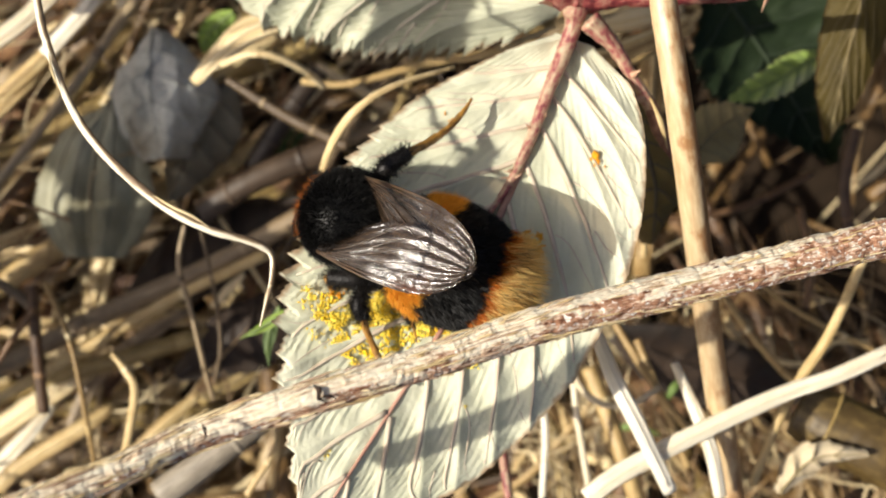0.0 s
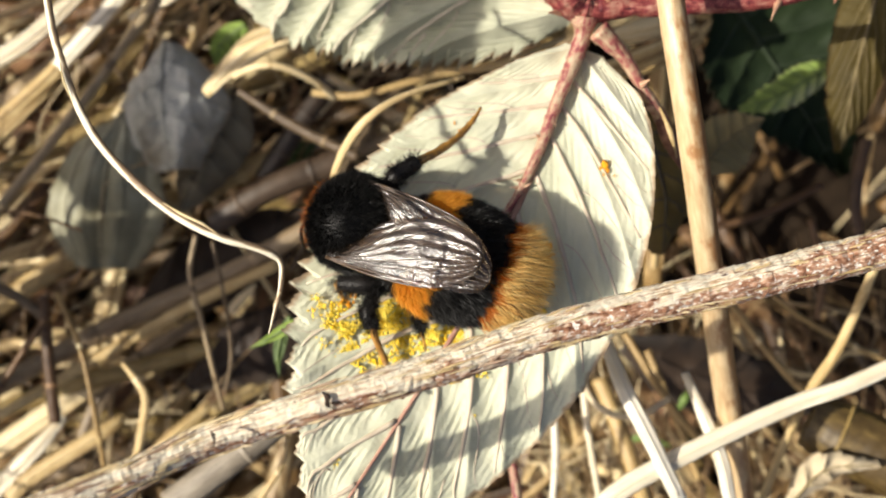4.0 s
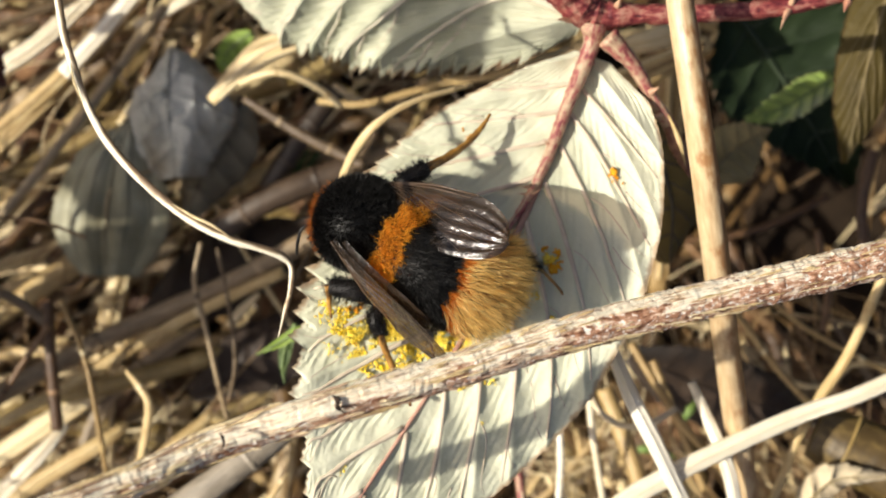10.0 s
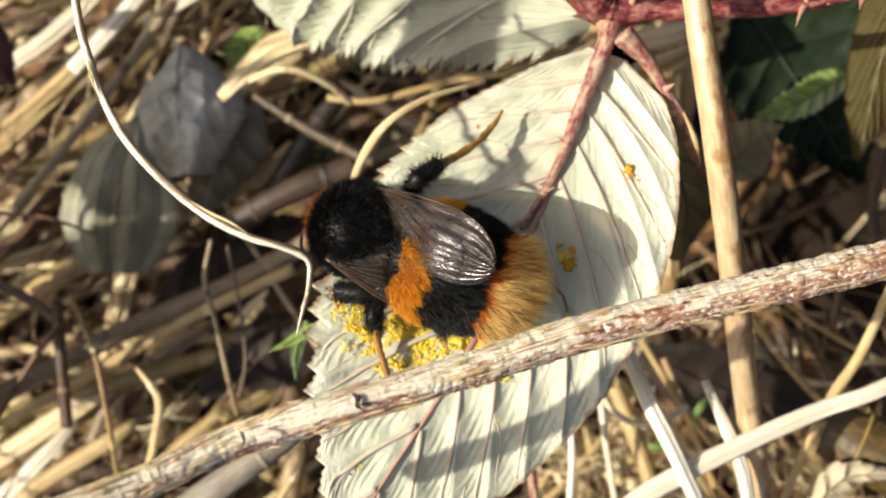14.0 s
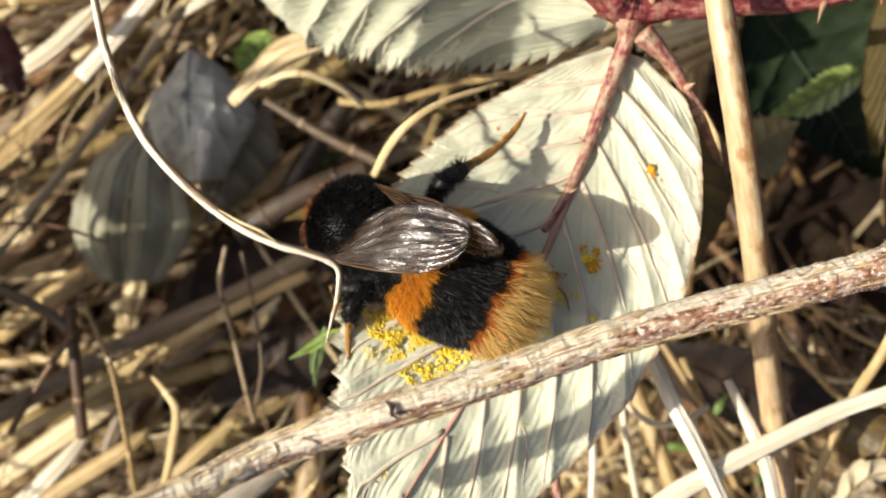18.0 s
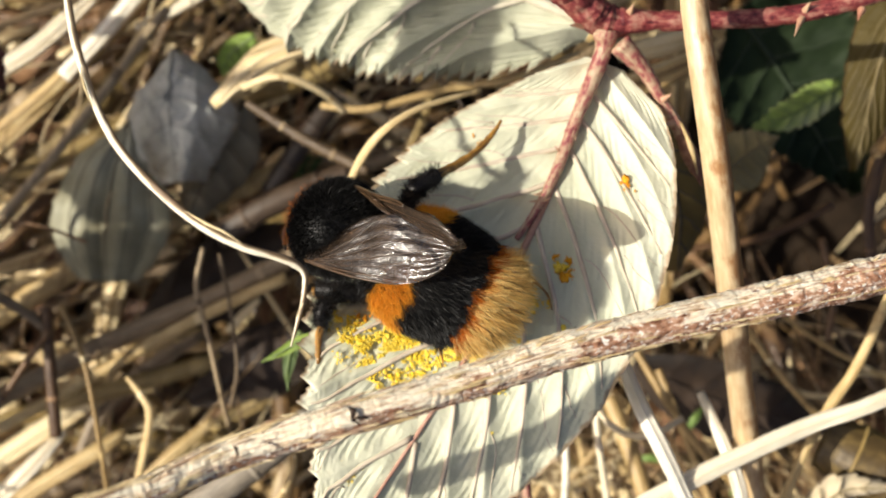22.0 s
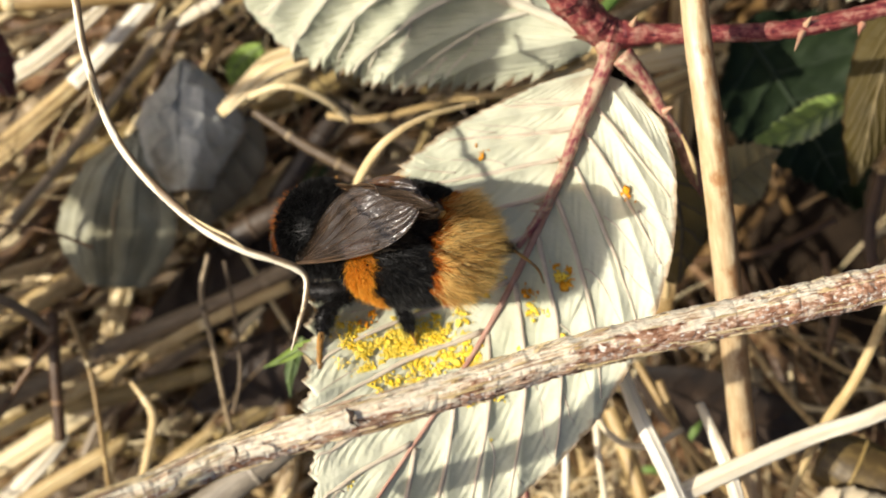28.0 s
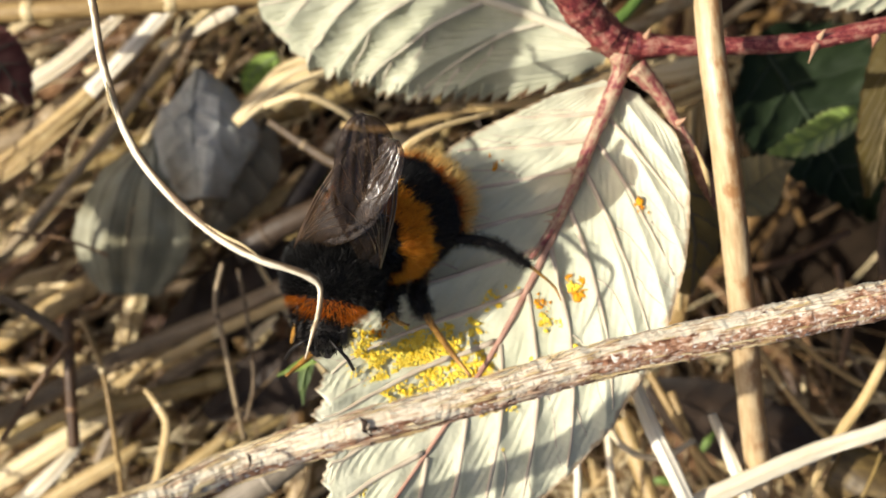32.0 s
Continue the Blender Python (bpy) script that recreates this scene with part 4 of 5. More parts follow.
near("grey weathered stalk", G, [(-53.6, 0.4, -34.0), (-44.7, 11.7, -35.0), (-40.3, 17.8, -36.0), (-32.7, 28.9, -38.0)], 1.1, 0.9)
near("broad bleached grass blade", BLEACH, [(-37.7, 27.3, -44.0), (-33.4, 29.8, -44.0), (-28.5, 32.6, -44.0)], 1.5, 0.3)
near("broad bleached dead leaf blade", P, [(-26.5, 16.9, -34.0), (-21.1, 21.9, -33.0), (-16.5, 24.0, -33.0), (-14.0, 24.8, -34.0)], [1.2, 3.0, 3.2, 1.2], 0.25)
near("curved bleached grass blade", P, [(-22.5, 18.4, -30.0), (-19.6, 19.2, -28.0), (-16.8, 19.2, -28.0), (-13.5, 17.9, -30.0), (-11.2, 16.1, -33.0)], 0.75, 0.6)
near("grey brown stalk", G, [(-22.6, 17.2, -34.0), (-15.8, 12.9, -33.0), (-8.5, 9.2, -32.0)], [0.9, 1.3, 1.3], 0.9)
near("arched bleached grass blade beside the leaf", P, [(-10.2, 2.6, -12.0), (-8.7, 6.5, -6.0), (-7.0, 9.2, -3.0), (-5.0, 11.2, -2.0), (-1.9, 13.1, -3.0), (3.4, 15.0, -6.0)], [0.6, 0.7, 0.8, 0.7, 0.55, 0.4], 0.5)
# these two stems hold the gap's shade in their colour
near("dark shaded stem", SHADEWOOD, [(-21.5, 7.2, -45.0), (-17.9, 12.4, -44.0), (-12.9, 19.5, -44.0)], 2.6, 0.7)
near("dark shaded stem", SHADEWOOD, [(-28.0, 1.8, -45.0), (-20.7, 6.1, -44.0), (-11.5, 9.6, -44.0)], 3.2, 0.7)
near("thin black stalk", B, [(-50.7, 3.4, -28.0), (-45.0, 2.9, -28.0), (-39.6, 1.0, -29.0)], 0.35, 1.0)
# a darker grey than the stalk's own, for the shade it lies in
near("long grey weathered stalk", G, [(-56.6, -19.7, -38.0), (-39.5, -10.8, -38.0), (-25.1, -4.5, -37.0), (-14.2, 1.4, -36.0)], 2.3, 0.7)
near("long tan stalk", S, [(-55.8, -23.1, -36.0), (-39.7, -14.0, -36.0), (-28.9, -8.0, -36.0), (-18.2, -3.0, -36.0)], 1.3, 0.6)
near("thin curved grey stalk", G, [(-25.7, 0.4, -24.0), (-26.4, -3.9, -24.0), (-25.2, -8.8, -24.0), (-24.0, -15.1, -25.0), (-23.4, -19.1, -27.0)], 0.55, 1.0)
near("thin curved grey stalk", G, [(-24.5, -0.2, -27.0), (-23.1, -7.2, -27.0), (-22.5, -12.8, -27.0), (-23.4, -17.3, -28.0)], 0.4, 1.0)
near("dark bent stalk", B, [(-43.4, -6.2, -27.0), (-43.0, -12.2, -27.0), (-42.6, -20.5, -28.0)], 1.3, 0.8)
near("dark bent stalk", G, [(-51.3, -4.0, -28.0), (-46.5, -6.2, -27.0), (-42.8, -9.0, -27.0)], 1.1, 0.8)
near("dark thin stalk", B, [(-42.8, -8.7, -26.0), (-46.2, -13.1, -27.0), (-50.7, -19.9, -28.0)], 0.7, 0.9)
near("thin tan stalk", S, [(-41.2, -5.8, -25.0), (-38.4, -11.9, -24.0), (-37.1, -18.1, -24.0), (-36.2, -27.1, -26.0)], 0.6, 1.0)
near("kinked bleached stalk", P, [(-33.6, -13.4, -23.0), (-31.8, -15.2, -22.0), (-30.9, -17.0, -22.0), (-31.5, -20.4, -23.0), (-33.2, -26.6, -25.0)], [0.4, 0.8, 0.95, 0.95, 0.9], 0.7)
near("grey shaded broad stalk", ASHEN, [(-26.6, -26.9, -14.0), (-19.2, -21.5, -14.0), (-15.4, -18.5, -15.0), (-11.1, -14.3, -18.0)], [3.0, 2.8, 2.6, 1.6], 0.6)
near("bleached grass tip", P, [(-18.4, -27.8, -18.0), (-15.8, -23.7, -18.0), (-15.1, -21.3, -18.0), (-16.0, -19.9, -20.0)], [0.7, 0.6, 0.5, 0.1], 0.6)
near("bleached grass blade", BLEACH, [(16.4, -9.8, -6.0), (17.9, -14.2, -3.0), (20.0, -18.3, -3.0), (23.5, -25.1, -6.0)], [1.2, 1.5, 1.5, 1.4], 0.45)
near("looped bleached grass blade", BLEACH, [(15.5, -14.5, -20.0), (16.5, -16.9, -18.0), (18.8, -18.6, -18.0), (21.8, -18.6, -18.0), (25.0, -17.2, -20.0)], 0.65, 0.6)
near("bleached grass blade", BLEACH, [(15.9, -15.7, -20.0), (16.2, -19.3, -20.0), (16.8, -23.4, -20.0), (17.8, -29.0, -21.0)], 0.7, 0.6)
near("bleached grass blade", BLEACH, [(12.9, -19.0, -22.0), (13.1, -23.2, -22.0), (12.8, -29.5, -23.0)], 0.7, 0.6)
near("orange brown dead stem", S, [(19.1, -16.5, -32.0), (21.0, -21.6, -31.0), (22.7, -26.6, -30.0), (24.3, -31.7, -30.0)], 1.9, 0.8)
near("slim tan grass stalk", S, [(21.2, -10.8, -26.0), (24.1, -15.7, -25.0), (27.5, -20.6, -25.0), (31.8, -25.2, -26.0)], 0.85, 0.8)
near("slim tan grass stalk", S, [(24.3, -13.1, -30.0), (27.0, -20.0, -29.0), (29.9, -27.6, -29.0)], 0.8, 0.8)
near("bleached grass blade", BLEACH, [(24.7, -13.4, -10.0), (26.0, -17.4, -7.0), (27.6, -21.6, -7.0), (28.9, -26.3, -9.0)], [0.8, 1.2, 1.4, 1.2], 0.5)
near("slim tan grass stalk", S, [(33.1, -6.1, -32.0), (37.4, -12.5, -31.0), (40.4, -16.3, -30.0), (43.6, -19.5, -30.0)], 0.8, 0.8)
near("thin tan grass stalk", S, [(36.9, -4.9, -34.0), (43.2, -10.1, -33.0), (53.0, -15.3, -33.0)], 0.6, 0.9)
near("thin curled grass stalk", S, [(39.5, -14.1, -34.0), (41.2, -16.0, -33.0), (45.1, -16.3, -33.0), (47.8, -14.0, -33.0), (52.0, -14.1, -34.0)], 0.6, 0.9)
near("broad brown dead stem with coarse grain", HUSK, [(39.6, -19.6, -20.0), (43.6, -21.5, -19.0), (48.0, -23.7, -18.0), (55.1, -27.2, -18.0)], [5.4, 6.8, 7.2, 7.2], 0.6)
near("reddish young shoot", STEM, [(7.7, -19.7, -12.0), (7.9, -22.1, -10.0), (8.4, -26.3, -9.0)], 0.9, 1.0)
near("tan dead blade behind the cane", S, [(18.6, 18.4, -30.0), (23.5, 19.5, -29.0), (30.5, 22.7, -29.0)], [1.5, 3.0, 2.0], 0.3)
near("tan dead blade behind the cane", P, [(20.4, 22.8, -34.0), (24.8, 23.7, -33.0), (30.1, 25.3, -33.0)], [1.5, 2.5, 2.0], 0.3)
near("horizontal dry stalk with a joint", S, [(-60.7, 26.5, -24.0), (-50.8, 27.3, -24.0), (-41.5, 28.0, -24.0), (-32.4, 28.9, -25.0), (-21.4, 30.1, -26.0)], [2.2, 2.3, 2.2, 2.0, 1.6], 0.8)
near("young green stalk by the cane", FRESHSTALK, [(13.4, 23.7, -12.0), (16.1, 26.0, -12.0), (18.3, 28.9, -12.0)], 1.1, 0.8)
near("slim tan grass stalk", S, [(-14.4, 17.4, -38.0), (-8.9, 16.9, -37.0), (-0.8, 18.9, -37.0), (8.7, 20.6, -37.0)], 0.8, 0.7)
near("bleached grass blade", P, [(0.6, 17.6, -20.0), (5.3, 17.4, -18.0), (10.6, 19.2, -18.0), (14.3, 20.9, -20.0)], [0.4, 0.7, 0.7, 0.4], 0.5)
near("slim brown stalk", B, [(45.9, 1.8, -40.0), (47.0, -5.1, -39.0), (46.3, -10.5, -39.0)], 0.9, 0.8)
# a tan stalk given brown in place of the shade on it
near("slim brown stalk in shade", B, [(50.0, 10.8, -32.0), (48.7, 4.3, -32.0), (49.7, -2.2, -33.0)], 1.4, 0.6)
near("dark stem", B, [(28.8, 0.4, -40.0), (38.4, 1.8, -40.0), (47.6, 5.9, -41.0)], 0.9, 0.8)
near("broad bleached grass blade", P, [(-61.5, -30.3, -50.0), (-57.2, -27.2, -50.0), (-49.2, -22.0, -50.0), (-41.9, -17.3, -51.0)], [2.2, 2.8, 2.8, 1.6], 0.35)
near("broad bleached grass blade", BLEACH, [(-59.3, -35.1, -46.0), (-55.8, -31.5, -46.0), (-51.1, -26.9, -46.0), (-47.6, -22.7, -47.0)], [2.0, 2.2, 2.0, 1.0], 0.35)
near("broad straw grass blade", S, [(-53.7, -32.6, -44.0), (-50.9, -29.9, -44.0), (-42.9, -25.0, -44.0), (-39.3, -22.4, -45.0)], [2.0, 2.2, 2.2, 1.0], 0.35)
near("broad straw grass blade", S, [(-35.4, -27.1, -40.0), (-32.0, -24.1, -40.0), (-27.7, -20.4, -41.0)], [1.2, 1.8, 1.0], 0.35)
near("broad straw grass blade", S, [(-60.5, 10.1, -48.0), (-56.2, 13.3, -48.0), (-50.5, 18.6, -48.0), (-45.8, 23.1, -49.0)], [1.8, 2.2, 2.0, 1.2], 0.35)
near("bleached grass blade", P, [(-61.4, 0.9, -52.0), (-57.0, 5.6, -52.0), (-51.1, 9.6, -52.0), (-45.5, 11.9, -53.0)], [1.5, 2.0, 1.8, 1.0], 0.35)
near("young green grass blade", FRESHSTALK, [(22.3, -25.5, -40.0), (25.1, -24.6, -39.0), (28.8, -25.8, -40.0)], [0.3, 1.0, 0.2], 0.4)
near("young green grass blade", FRESHSTALK, [(28.5, -21.5, -36.0), (29.5, -19.4, -35.0), (30.9, -18.0, -36.0)], [0.3, 1.0, 0.2], 0.4)
near("young green grass blade", FRESHSTALK, [(34.5, -28.9, -38.0), (35.3, -27.2, -37.0), (36.6, -26.0, -38.0)], [0.4, 1.4, 0.2], 0.4)
near("young green grass blade", FRESHSTALK, [(-14.9, -30.9, -40.0), (-13.6, -29.3, -39.0), (-12.6, -28.0, -40.0)], [0.4, 1.8, 0.2], 0.4)
near("reddish brown dead stem", B, [(-62.1, 32.5, -60.0), (-51.2, 30.9, -60.0), (-40.2, 33.2, -60.0)], 2.4, 0.7)

# ---- litter under everything ----
def litter():
    rng = np.random.default_rng(77)
    geos, scraps = [], []
    for k in range(860):
        x, y = rng.uniform(-125, 110), rng.uniform(-75, 80)
        z = -SOIL + 2 + 50 * rng.uniform() ** 2.4
        if x > 10 and abs(y) < 22 and rng.uniform() < (0.93 if x > 28 and y > -8 else 0.75):
            continue
        right = 1 / (1 + math.exp(-(x - 5 - 0.6 * y) / 12))
        a = rng.normal(math.radians(36), 0.3) if rng.uniform() > right else rng.normal(math.radians(108 if y < 5 else 60), 0.45)
        if rng.uniform() < 0.14:
            a = rng.uniform(0, 3.14)
        ln = rng.uniform(10, 42)
        d = np.array([math.cos(a), math.sin(a), rng.normal(0, 0.15)])
        n = np.array([-math.sin(a), math.cos(a), 0]) * rng.normal(0, 0.1) * ln
        c = np.array([x, y, z])
        w = rng.choice([0.6, 1.0, 1.6, 2.4, 3.4], p=[0.15, 0.2, 0.25, 0.25, 0.15])
        way, wide, flat = [c - d * ln, c - d * ln * 0.3 + n, c + d * ln * 0.4 + n * 0.6, c + d * ln], [w * 0.7, w, w, w * 0.4], rng.uniform(0.3, 0.9)
        if z > 14 - SOIL and abs(x) < 60 and abs(y) < 36:
            label = "thin dry grass stalk in the matted litter" if w < 1.2 else "tan dead grass blade in the matted litter" if w < 2.2 else "broad dead grass blade in the matted litter"
            mat = (STRAW, BROWN, GREY, HUSK, PALE)[rng.choice(5, p=[0.25, 0.3, 0.22, 0.2, 0.03])]
            stalk("grass_stalk", label, mat, way, wide, flat, n=20, seg=8, seed=k)
        else:
            geos.append(tube(way, wide, 9, 6, flat, seed=k))
    ob = put("dead_grass", join(geos), LITTER)
    tagged(ob, "matted layer of dry tan dead grass", "grass", kind="stuff")
    for k in range(170):
        c = np.array([rng.uniform(-90, 90), rng.uniform(-60, 60), -SOIL + 3 + 35 * rng.uniform() ** 1.5])
        a, ln = rng.uniform(0, 6.28), rng.uniform(3, 9)
        if c[0] > 24 and -12 < c[1] < 26:
            continue
        d = np.array([math.cos(a), math.sin(a), rng.normal(0, 0.3)])
        bend = [c + d * ln * f + rng.normal(0, 0.16, 3) * ln for f in (-1, -0.5, 0, 0.5, 1)]
        wide = rng.uniform(2, 6)
        scrap = tube(bend, [0.3, wide * rng.uniform(0.4, 1), wide, wide * rng.uniform(0.3, 1), 0.2], 17, 12, 0.1, seed=k, rough=0.16, roll=rng.uniform(0, 1.2))
        if c[2] > 16 - SOIL and abs(c[0]) < 52 and abs(c[1]) < 32:
            tagged(put("dead_leaf", scrap, DEADLEAF), "crumpled brown dead leaf scrap in the litter", "leaf", "leaf scraps")
        else:
            scraps.append(scrap)
    ob = put("leaf_litter", join(scraps), DEADLEAF)
    tagged(ob, "brown crumbled dead leaves in the grass", "leaf litter", kind="stuff")


litter()


def straw_bits():
    """Short bleached ends and husks that catch the sun deep in the mat."""
    rng = np.random.default_rng(63)
    for k in range(150):
        x, y = (rng.uniform(-62, 12), rng.uniform(-34, 38)) if k < 105 else (rng.uniform(12, 60), rng.uniform(-38, -14))
        z = rng.uniform(-70, -46)
        a = rng.normal(math.radians(35 if k < 105 else 105), 0.5)
        ln, w = rng.uniform(0.8, 4.0), rng.uniform(0.6, 1.7)
        if -32 < x < -9 and -8 < y < 11:
            continue
        d = np.array([math.cos(a), math.sin(a), rng.normal(0, 0.3)]) * ln
        c = np.array([x, y, z])
        bow = np.array([-d[1], d[0], rng.uniform(0, 0.6) * ln]) * rng.normal(0, 0.12)
        label = "short bleached straw end in the matted litter" if ln < 3.5 else "bleached straw piece in the matted litter"
        ob = put("straw_piece", tube([c - d, c + bow, c + d], [w * 0.5, w, w * 0.4], 16, 8, rng.uniform(0.3, 0.7), seed=k, rough=0.06), PALE if k % 2 else STRAW)
        tagged(ob, label, "straw", "straw pieces")


straw_bits()


def fibres():
    """Hair-thin curled rootlets and split straw lying loose over the mat."""
    rng = np.random.default_rng(88)
    geos = []
    for k in range(500):
        x, y = (rng.uniform(-62, 12), rng.uniform(-34, 38)) if k < 270 else (rng.uniform(12, 58), rng.uniform(-36, -9))
        z = rng.uniform(-66, -40)
        a, ln = rng.normal(math.radians(40 if k < 270 else 110), 0.8), rng.uniform(3, 12)
        d = np.array([math.cos(a), math.sin(a), rng.normal(0, 0.15)]) * ln
        side = np.array([-d[1], d[0], 0]) * rng.normal(0, 0.3)
        c = np.array([x, y, z])
        w = rng.uniform(0.16, 0.42)
        geos.append(tube([c - d, c - d * 0.4 + side, c + d * 0.3 + side * 0.8, c + d + (0, 0, -2)], [w * 0.6, w, w, w * 0.3], 16, 5, rng.uniform(0.5, 1), seed=k))
    ob = put("dry_fibres", join(geos), LITTER)
    tagged(ob, "hair-thin dry grass fibres loose over the litter", "grass", kind="stuff")


fibres()


# unseen grass added all round; the left stand stripes the litter with shade
def standing_grass():
    rng = np.random.default_rng(51)
    geos = []
    for k in range(310):
        if k < 90:
            x, y = rng.uniform(-170, -78), rng.uniform(-11, 3)
        else:
            a, r = rng.uniform(0, 6.28), rng.uniform(100, 200)
            x, y = r * math.cos(a), r * 0.8 * math.sin(a)
        top = rng.uniform(-45, 38)
        if k >= 90 and x < -60 and abs(y) < 60:
            continue
        lean = rng.normal(0, 0.16, 2)
        h = top + SOIL
        lx = min(lean[0] * h, -72 - x) if x < 0 and abs(y) < 62 else lean[0] * h
        b = np.array([x, y, -SOIL - 2])
        geos.append(tube([b, b + (lx * 0.3, lean[1] * h * 0.4, h * 0.5), b + (lx, lean[1] * h, h)], [1.6, rng.uniform(0.8, 2.6), 0.3], 10, 6, rng.uniform(0.3, 0.9), seed=k))
    ob = put("standing_grass", join(geos), LITTER)
    tagged(ob, "unseen standing dry dead grass, its left stand added for shade", "grass", kind="stuff")


standing_grass()


# ---- pollen ----
def pollen(name, label, mat, spots, seed, big):
    rng = np.random.default_rng(seed)
    geos = []
    for (x, y, _), spread, count in spots:
        for _ in range(max(1, int(count * 0.46))):
            px, py = x + rng.normal() * spread, y + rng.normal() * spread
            wide = big * rng.uniform(0.25, 1.2)
            for k in range(8 + int(14 * wide / big)):
                qx, qy = px + rng.normal() * wide * 1.3, py + rng.normal() * wide
                if k == 0 and rng.uniform() < 0.45:
                    r = big * rng.uniform(0.5, 1.4) * np.array([1, rng.uniform(0.4, 1.2), 0.0]) + (0, 0, 0.045)
                else:
                    r = (0.03 + 0.36 * big * rng.uniform() ** 2) * np.array([1, rng.uniform(0.6, 1.6), 0.4])
                geos.append(ball((qx, qy, bee_leaf_height(qx, qy) + 0.07), r, 10, 6, rng.integers(1e6), 0.3))
    ob = put(name, join(geos), mat)
    tagged(ob, label, "pollen", kind="stuff")


pollen("pollen_crumbs", "bright yellow pollen crumbs scattered on the leaf", POLLEN, [((-2.9, -9.0, 8.0), 1.3, 100), ((-7.6, -6.6, 8.0), 0.8, 40), ((-5.7, -9.0, 8.0), 1.0, 60), ((-0.8, -8.0, 8.0), 1.2, 75), ((1.3, -7.6, 8.0), 1.0, 60), ((-8.8, -5.5, 8.0), 0.6, 8), ((1.9, -12.0, 8.0), 0.25, 6), ((3.5, -14.9, 8.0), 0.15, 4), ((-7.5, -17.6, 9.0), 0.5, 7), ((7.2, -3.9, 6.0), 0.3, 5), ((5.5, -11.4, 7.0), 0.6, 4), ((4.6, -1.5, 6.0), 0.5, 5), ((9.7, -1.4, 6.0), 0.35, 12), ((7.3, -4.3, 6.0), 0.4, 14), ((2.8, -2.4, 6.0), 0.5, 16), ((-3.2, -6.9, 8.0), 0.9, 70), ((-1.2, -6.2, 8.0), 0.9, 60), ((-6.8, -7.4, 8.0), 0.5, 24), ((-4.5, -8.0, 8.0), 1.4, 60), ((8.2, -6.8, 7.0), 1.5, 8)], 5, 0.24)
pollen("pollen_smears", "orange pollen smears stuck to the leaf veins", AMBER, [((9.9, -1.6, 5.0), 0.45, 12), ((8.9, -0.4, 5.0), 0.3, 5), ((15.0, 6.1, 4.0), 0.25, 5), ((-6.7, -5.2, 8.0), 0.5, 8), ((6.7, -2.5, 6.0), 0.3, 5), ((3.2, 9.4, 6.0), 0.3, 3)], 6, 0.28)


# ---- the bee ----
def fur(points, normals, length, width, comb, spread, seed, clump=0.0):
    """Hairs as thin bent blades on given roots."""
    rng = np.random.default_rng(seed)
    n = len(points)
    d = normals + np.array(comb) + rng.normal(0, spread, (n, 3))
    d = d + clump * np.sin(points[:, [1, 2, 0]] * (5.3, 4.1, 6.2) + 1.3 * np.sin(points * 3.1) + seed)
    d /= np.linalg.norm(d, axis=1)[:, None]
    ln = length * rng.uniform(0.6, 1.15, n)[:, None]
    side = np.cross(d, rng.normal(size=(n, 3)))
    side /= np.linalg.norm(side, axis=1)[:, None]
    bend = np.array(comb) * 0.35 + rng.normal(0, 0.12, (n, 3))
    a, b = points - side * width / 2, points + side * width / 2
    m = points + d * ln * 0.55
    tip = points + (d + bend) * ln
    verts = np.stack([a, b, m + side * width * 0.4, m - side * width * 0.4, tip], 1).reshape(-1, 3)
    k = np.arange(n)[:, None] * 5
    faces = (k + [0, 1, 2, 3]).tolist() + (k + [3, 2, 4]).tolist()
    return verts, faces, None


def roots(c, r, count, seed, keep=None):
    rng = np.random.default_rng(seed)
    d = rng.normal(size=(count, 3))
    d /= np.linalg.norm(d, axis=1)[:, None]
    p = np.array(c) + d * r
    nrm = d / r
    nrm /= np.linalg.norm(nrm, axis=1)[:, None]
    if keep is not None:
        k = keep(d)
        return p[k], nrm[k]
    return p, nrm


PETIOLE = np.array([-1.7, 0.0, 5.0])
WING_ROOT = {"left": np.array([0.0, 3.7, 7.2]), "right": np.array([-0.6, -3.2, 7.2])}


